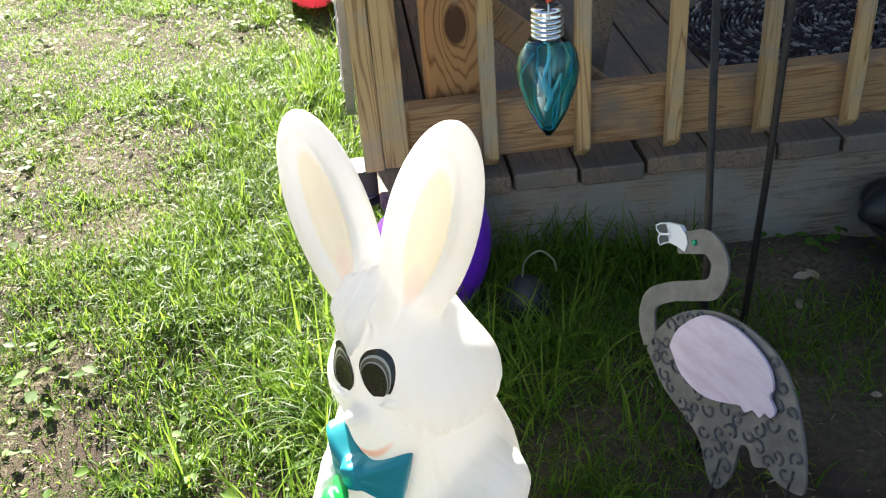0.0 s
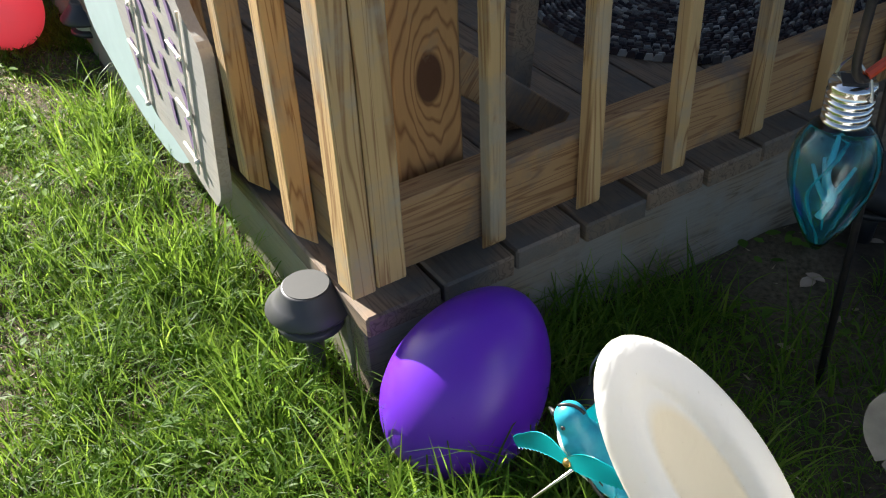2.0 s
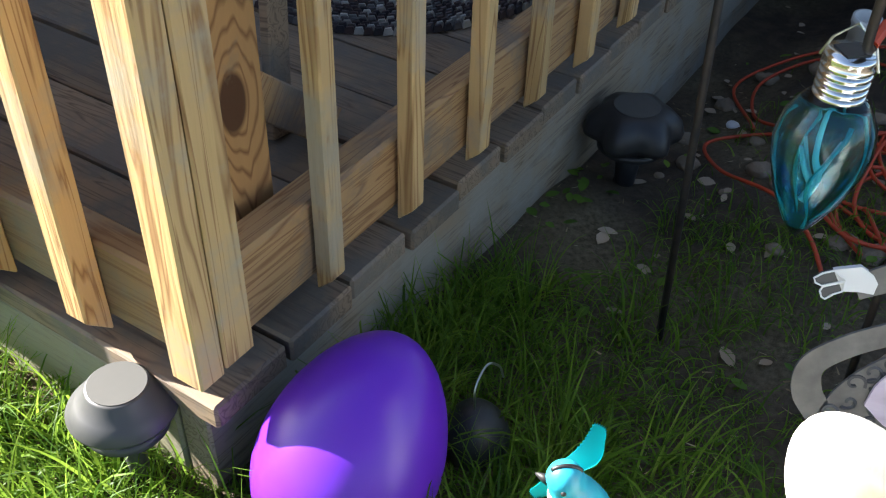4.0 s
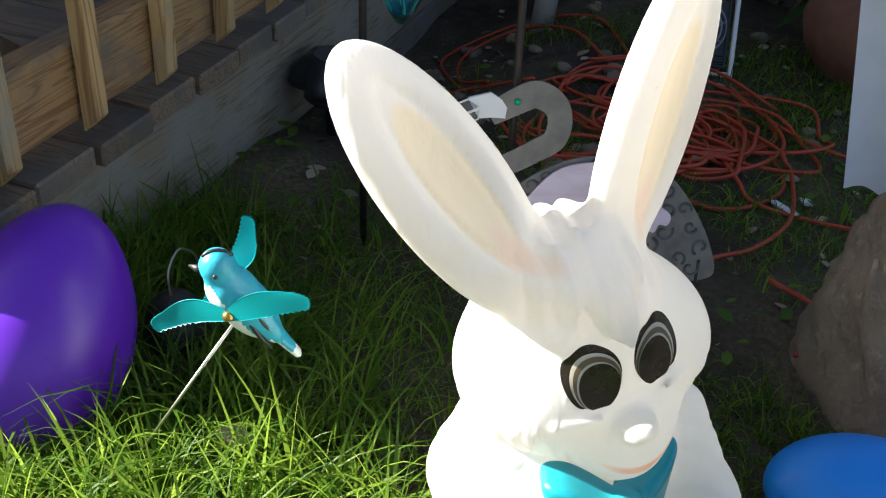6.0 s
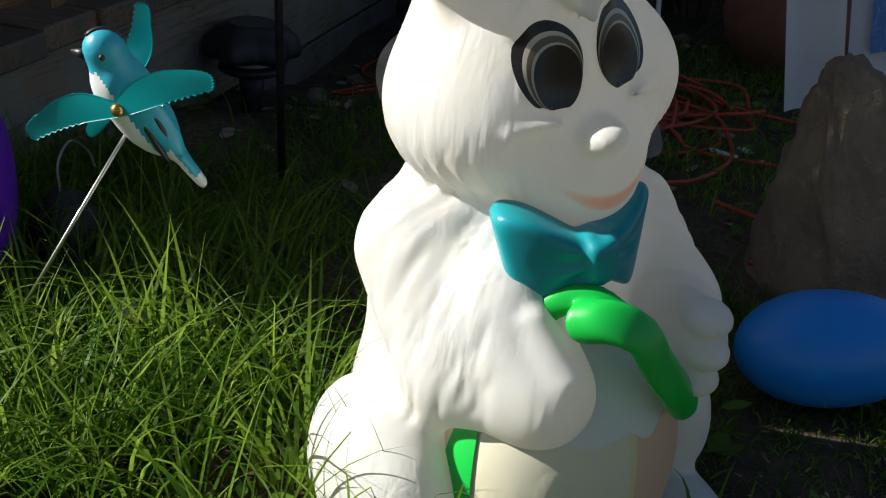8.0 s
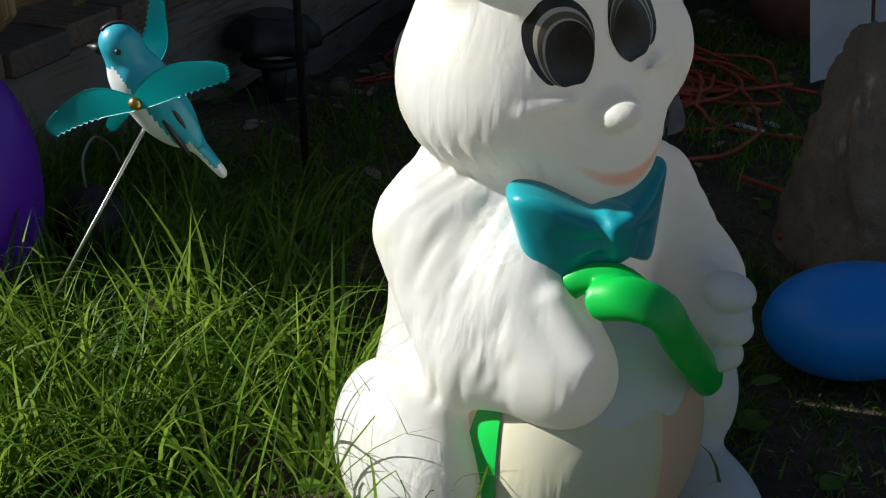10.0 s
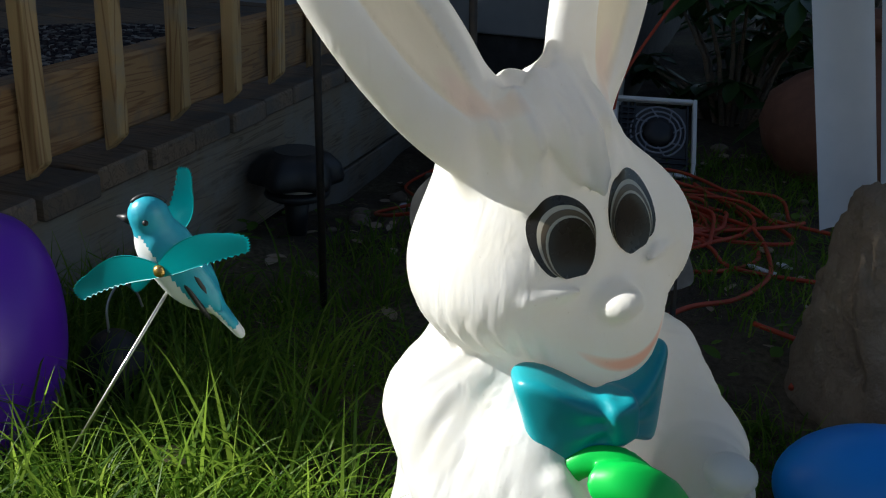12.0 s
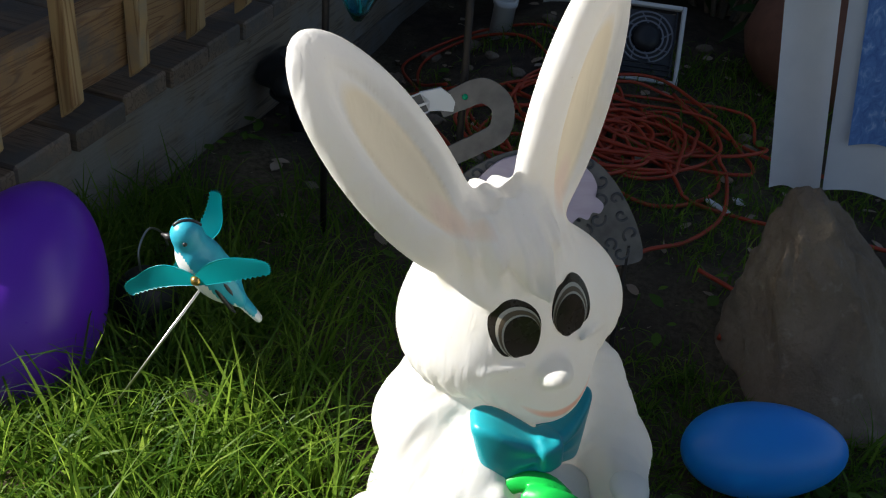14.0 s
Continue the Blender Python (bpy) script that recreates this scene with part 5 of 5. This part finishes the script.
# ---- plants ----
def blades(name, pts, lengths, widths, bends, mat, label, seed, segs=4, flat=0.0, az=None, lean_a=None):
    """Many bent, tapering blades in one mesh."""
    r = np.random.RandomState(seed)
    n = len(pts)
    if az is None:
        az, lean_a = r.uniform(0, 2 * np.pi, n), np.abs(r.normal(0, 0.33, n)) + flat
    d = np.stack([np.cos(az), np.sin(az)], 1)
    wdir = np.stack([-np.sin(az + r.normal(0, 0.6, n)), np.cos(az + r.normal(0, 0.6, n))], 1)
    rows = []
    for i in range(segs + 1):
        u = i / segs
        ang = lean_a + bends * u * u
        hor = lengths * u * np.sin(np.clip(ang, 0, 1.5))
        ver = lengths * u * np.cos(np.clip(ang, 0, 1.75))
        half = widths * (1 - u ** 1.7) * 0.5
        c = np.stack([pts[:, 0] + d[:, 0] * hor, pts[:, 1] + d[:, 1] * hor, pts[:, 2] + ver], 1)
        if i < segs:
            off = np.concatenate([wdir * half[:, None], np.zeros((n, 1))], 1)
            rows += [c - off, c + off]
        else:
            rows.append(c)
    k = 2 * segs + 1
    V = np.stack(rows, 1).reshape(-1, 3)
    base = np.arange(n)[:, None] * k
    quads = np.concatenate([base + np.array([2 * i, 2 * i + 1, 2 * i + 3, 2 * i + 2]) for i in range(segs - 1)])
    tris = base + np.array([2 * segs - 2, 2 * segs - 1, 2 * segs])
    loops = np.concatenate([quads.ravel(), tris.ravel()]).astype(np.int32)
    sizes = np.concatenate([np.full(len(quads), 4), np.full(n, 3)])
    me = bpy.data.meshes.new(name)
    me.vertices.add(len(V))
    me.vertices.foreach_set("co", V.astype(np.float32).ravel())
    me.loops.add(len(loops))
    me.loops.foreach_set("vertex_index", loops)
    me.polygons.add(len(sizes))
    me.polygons.foreach_set("loop_start", (np.cumsum(sizes) - sizes).astype(np.int32))
    me.polygons.foreach_set("use_smooth", np.ones(len(sizes), bool))
    me.update(calc_edges=True)
    me.materials.append(mat)
    return tagged(new(name, me), label, "grass", kind="stuff")


def value_noise(x, y, s, seed):
    r = np.random.RandomState(seed)
    g = r.uniform(0, 1, (64, 64))
    u, w = x / s + 17.3, y / s + 9.1
    i, j = np.floor(u).astype(int), np.floor(w).astype(int)
    a, b = u - i, w - j
    a, b = a * a * (3 - 2 * a), b * b * (3 - 2 * b)
    return (g[i % 64, j % 64] * (1 - a) * (1 - b) + g[(i + 1) % 64, j % 64] * a * (1 - b) + g[i % 64, (j + 1) % 64] * (1 - a) * b + g[(i + 1) % 64, (j + 1) % 64] * a * b)


def clear_of_things(x, y):
    on_deck = (x > -0.135) & (y > 0.02)
    rab = ((x + 0.125) ** 2 + (y + 0.55) ** 2) < 0.085 ** 2
    pe = ((x + 0.066) ** 2 + (y + 0.084) ** 2) < 0.055 ** 2
    rk_ = ((x - 0.30) / 0.11) ** 2 + ((y + 0.865) / 0.14) ** 2 < 1
    return ~(on_deck | rab | pe | rk_)


def scatter(n, lo, hi, seed):
    r = np.random.RandomState(seed)
    return r.uniform(lo[0], hi[0], n), r.uniform(lo[1], hi[1], n), r


def tufts(cx, cy, per, spread, rnd):
    """Blade roots gathered round tuft centres, and the way each leans outward."""
    k = np.repeat(np.arange(len(cx)), per)
    a = rnd.uniform(0, 2 * np.pi, len(k))
    d = np.sqrt(rnd.uniform(0, 1, len(k))) * spread[k]
    return cx[k] + d * np.cos(a), cy[k] + d * np.sin(a), a + rnd.normal(0, 0.5, len(k)), d / spread[k], k


# lawn
x, y, r = scatter(26000, (-1.9, -1.15), (0.30, 2.6), 1)
fld = 0.5 * value_noise(x, y, 0.26, 3) + 0.5 * value_noise(x, y, 0.11, 4)
lush = np.exp(-((x + 0.30) / 0.20) ** 2) * (y > -0.1) + np.exp(-(((x + 0.08) / 0.22) ** 2 + ((y + 0.27) / 0.28) ** 2)) + 0.5 * np.exp(-((x + 0.42) / 0.22) ** 2)
bare = np.clip((-x - 0.5) * 0.4, 0, 0.02)
shade = np.clip((x - 0.06) * 3.0, 0, 0.7)
prob = np.clip((fld - 0.40 - bare) * 6.0 + 0.30 * lush - shade * 0.7, np.where(y > 0.3, 0.34, 0.16), 1)
keep = (r.uniform(0, 1, len(x)) < prob) & clear_of_things(x, y)
x, y, fld, lush = x[keep], y[keep], fld[keep], lush[keep]
per = r.randint(7, 20, len(x))
spread = r.uniform(0.008, 0.026, len(x))
size = (0.009 + 0.022 * np.clip(lush, 0, 1) * np.clip(fld * 3.2 - 0.9, 0.2, 1.4) + 0.018 * fld) * r.uniform(0.7, 1.35, len(x))
bx, by, az, rim_d, k = tufts(x, y, per, spread, r)
ok = clear_of_things(bx, by)
bx, by, az, rim_d, k = bx[ok], by[ok], az[ok], rim_d[ok], k[ok]
n = len(bx)
pts = np.stack([bx, by, bumpy(bx, by) - 0.004], 1)
blades("grass", pts, size[k] * r.uniform(0.5, 1.35, n), r.uniform(0.0014, 0.0034, n), r.uniform(0.0, 1.0, n), GRASS, "bright green lawn grass in uneven tufts", 11, az=az, lean_a=0.12 + 0.75 * rim_d * r.uniform(0.3, 1.1, n))
# short fill between the tufts
x, y, r = scatter(170000, (-1.9, -1.0), (0.10, 2.6), 2)
fill = value_noise(x, y, 0.16, 14)
keep = (r.uniform(0, 1, len(x)) < np.clip((0.5 * fill + 0.5 * value_noise(x, y, 0.06, 16) - 0.28) * 3.0, np.where(y > 0.3, 0.5, 0.28), 0.9)) & clear_of_things(x, y)
x, y = x[keep], y[keep]
pts = np.stack([x, y, bumpy(x, y) - 0.003], 1)
blades("lawn_fill", pts, r.uniform(0.008, 0.024, len(x)), r.uniform(0.0010, 0.0026, len(x)), r.uniform(0.2, 1.6, len(x)), GRASS, "short yellow-green turf between tufts", 15, 3)

# taller grass by the deck and round the egg and rabbit
x, y, r = scatter(6400, (-0.50, -0.75), (0.55, 0.95), 5)
edge = np.where(y > 0.03, np.exp(-((x + 0.235) / 0.05) ** 2), 0) + np.where(y <= 0.03, np.exp(-((y + 0.03) / 0.07) ** 2) * (x > -0.02) * (x < 0.34), 0)
tuft = np.exp(-(((x + 0.06) / 0.17) ** 2 + ((y + 0.26) / 0.17) ** 2)) + 0.9 * np.exp(-(((x + 0.20) / 0.10) ** 2 + ((y + 0.40) / 0.15) ** 2))
prob = np.clip(0.55 * edge + 0.55 * tuft * (0.35 + value_noise(x, y, 0.05, 8)), 0, 1)
keep = (r.uniform(0, 1, len(x)) < prob) & clear_of_things(x, y)
x, y, edge = x[keep], y[keep], edge[keep]
per = r.randint(5, 13, len(x))
spread = r.uniform(0.006, 0.020, len(x))
bx, by, az, rim_d, k = tufts(x, y, per, spread, r)
ok = clear_of_things(bx, by)
bx, by, az, rim_d, k = bx[ok], by[ok], az[ok], rim_d[ok], k[ok]
n = len(bx)
pts = np.stack([bx, by, bumpy(bx, by) - 0.004], 1)
blades("tall_grass", pts, (0.108 - 0.018 * np.clip(edge[k], 0, 1)) * r.uniform(0.45, 1.45, n), r.uniform(0.0018, 0.0042, n), r.uniform(0.0, 1.1, n), GRASS, "tall soft grass blades along the deck", 12, 6, az=az, lean_a=0.08 + 0.55 * rim_d * r.uniform(0.3, 1.1, n))

# sparse grass in the shade
x, y, r = scatter(17000, (0.05, -1.3), (1.3, 0.0), 6)
prob = np.clip((value_noise(x, y, 0.12, 21) - 0.28) * 2.1, 0.04, 1) * ~((x > 0.36) & (y > -0.13)) * np.clip(1.3 - np.exp(-(((x - 0.9) / 0.22) ** 2 + ((y + 0.48) / 0.2) ** 2)) * 1.4, 0, 1)
keep = (r.uniform(0, 1, len(x)) < prob) & clear_of_things(x, y)
x, y = x[keep], y[keep]
pts = np.stack([x, y, bumpy(x, y) - 0.004], 1)
blades("shade_grass", pts, r.uniform(0.02, 0.075, len(x)), r.uniform(0.0015, 0.003, len(x)), r.uniform(0.3, 1.9, len(x)), GRASS, "thin dark grass in the shade", 13, 5)

# dry thatch
x, y, r = scatter(80000, (-1.9, -1.1), (1.3, 2.6), 7)
near = np.exp(-((x + 0.25) / 0.16) ** 2 - ((y - 1.0) / 0.3) ** 2)
prob = np.clip(0.25 + np.clip((-x - 0.45), 0, 1) * 0.5 + near, 0, 1) * np.where(x > 0, 0.25, 1)
keep = (r.uniform(0, 1, len(x)) < prob) & clear_of_things(x, y)
x, y = x[keep], y[keep]
pts = np.stack([x, y, bumpy(x, y) + 0.001 + r.uniform(0, 0.006, len(x))], 1)
blades("thatch", pts, r.uniform(0.004, 0.015, len(x)), r.uniform(0.001, 0.003, len(x)), r.uniform(-0.1, 0.25, len(x)), THATCH, "dry tan thatch lying on the soil", 14, 3, 1.2)


def leaves(name, pts, sizes, mat, label, seed, lift=0.5, category="weeds"):
    """Small oval leaves, cupped along the rib."""
    r = np.random.RandomState(seed)
    V, F = [], []
    for p, s in zip(pts, sizes):
        az, tilt_a = r.uniform(0, 6.283), r.uniform(-0.2, lift)
        d = np.array([math.cos(az) * math.cos(tilt_a), math.sin(az) * math.cos(tilt_a), math.sin(tilt_a)])
        w = np.array([-math.sin(az), math.cos(az), r.uniform(-0.3, 0.3)])
        up_ = np.cross(d, w)
        b = len(V)
        for u, half in ((0.0, 0.03), (0.25, 0.26), (0.55, 0.32), (0.82, 0.20), (1.0, 0.02)):
            c = p + d * u * s + up_ * (-0.18 * s * u * u)
            V.extend([c - w * half * s + up_ * 0.06 * s, c, c + w * half * s + up_ * 0.06 * s])
        for i in range(4):
            a = b + 3 * i
            F.extend([(a, a + 1, a + 4, a + 3), (a + 1, a + 2, a + 5, a + 4)])
    return tagged(mesh(name, V, F, mat), label, category, kind="stuff")


x, y, r = scatter(15000, (-1.5, -1.2), (1.3, 2.2), 31)
keep = (r.uniform(0, 1, len(x)) < np.clip((value_noise(x, y, 0.10, 33) - 0.50) * 2.8, 0.01, 1) * np.where(x > 0.1, 0.75, 0.8)) & clear_of_things(x, y) & ~((x > 0.6) & (y > -0.75) & (y < -0.2))
x, y = x[keep], y[keep]
leaves("weeds", np.stack([x, y, bumpy(x, y) + r.uniform(0.002, 0.025, len(x))], 1), r.uniform(0.008, 0.024, len(x)), WEED, "low broad-leaved weeds in the grass", 35)
r = np.random.RandomState(41)
leaf_pts = np.stack([r.uniform(0.3, 1.6, 140), r.uniform(-1.1, -0.02, 140), np.zeros(140)], 1)
leaf_pts[:, 2] = bumpy(leaf_pts[:, 0], leaf_pts[:, 1]) + 0.006
leaves("leaf_litter", leaf_pts, r.uniform(0.012, 0.030, 140), DRYLEAF, "brown dead leaves scattered on the soil", 42, 0.2, "leaf litter")
one = leaves("dry_leaf", [np.array([-0.095, -0.280, 0.128])], [0.034], DRYLEAF, "curled pale dead leaf caught in the grass", 44, 0.3, "leaf")
one["kind"] = "object"

# stones and scraps among the cords
rng = random.Random(51)
for k in range(46):
    a, b = rng.uniform(0.55, 1.35), rng.uniform(-0.80, -0.05)
    s = rng.uniform(0.006, 0.022)
    bm = bmesh.new()
    bmesh.ops.create_icosphere(bm, subdivisions=2, radius=s)
    for v in bm.verts:
        v.co += v.co.normalized() * s * 0.35 * noise.noise(v.co * 60 + Vector((k, 0, 0)))
        v.co.z *= 0.6
    st = part("stone", bm, ROCK if rng.random() < 0.93 else PAPER, None, "", True)
    tagged(st, "small pale stone lying in the dirt", "stone", "stones")
    st.matrix_world = pose(a, b, float(bumpy(np.array(a), np.array(b))) + s * 0.25, 0, 0, rng.uniform(0, 360))
for k, (a, b, c, d, rz) in enumerate(((0.622, -0.728, 0.05, 0.012, 41), (0.659, -0.758, 0.022, 0.016, 20))):
    sc = part("plastic_scrap", box((-c / 2, -d / 2, 0), (c / 2, d / 2, 0.004), 0.0015), PAPER, None)
    tagged(sc, "torn white plastic scrap on the ground", "scrap")
    sc.matrix_world = pose(a, b, float(bumpy(np.array(a), np.array(b))) + 0.008, 6, 8, rz)


def shrub(at, height, spread, count, seed):
    """Leathery shrub: bent stems with whorls of long leaves."""
    r = random.Random(seed)
    o = thing("shrub", "dark green broad-leaved shrub against the house", "shrub", at)
    V, F = [], []
    for k in range(count):
        az, out = r.uniform(0, 6.283), r.uniform(0.1, 1.0) * spread
        tip = Vector((math.cos(az) * out, math.sin(az) * out, height * r.uniform(0.25, 1.0)))
        part("stem", tube([(0, 0, -0.05), tip * 0.5 + Vector((0, 0, height * 0.1)), tip], [0.008, 0.005, 0.003], 6), DECKW, o)
        for j in range(9):
            a2, el_ = 6.283 * j / 9 + r.uniform(-0.3, 0.3), r.uniform(-0.6, 0.35)
            d = np.array([math.cos(a2) * math.cos(el_), math.sin(a2) * math.cos(el_), math.sin(el_)])
            w = np.array([-math.sin(a2), math.cos(a2), r.uniform(-0.2, 0.2)])
            u_ = np.cross(d, w)
            s, b = r.uniform(0.06, 0.115), len(V)
            for u, half in ((0.0, 0.02), (0.25, 0.13), (0.55, 0.18), (0.82, 0.12), (1.0, 0.01)):
                c = np.array(tip) + d * u * s - np.array([0, 0, 0.25 * s * u * u])
                V.extend([c - w * half * s + u_ * 0.03 * s, c, c + w * half * s + u_ * 0.03 * s])
            for i in range(4):
                a = b + 3 * i
                F.extend([(a, a + 1, a + 4, a + 3), (a + 1, a + 2, a + 5, a + 4)])
    mesh("foliage", V, F, SHRUB, o)


shrub((1.62, -0.66, -0.03), 0.42, 0.24, 30, 61)
shrub((1.85, -1.05, -0.03), 0.55, 0.36, 36, 62)
shrub((1.75, -1.5, -0.03), 0.6, 0.40, 36, 63)
shrub((2.3, -0.9, -0.03), 0.8, 0.40, 36, 64)

# ---- true size: the plan above is drawn in units of UNIT metres ----
for ob in list(scene.objects):
    if ob.parent is None and ob.type in ("MESH", "EMPTY"):
        ob.matrix_world = Matrix.Scale(UNIT, 4) @ ob.matrix_world
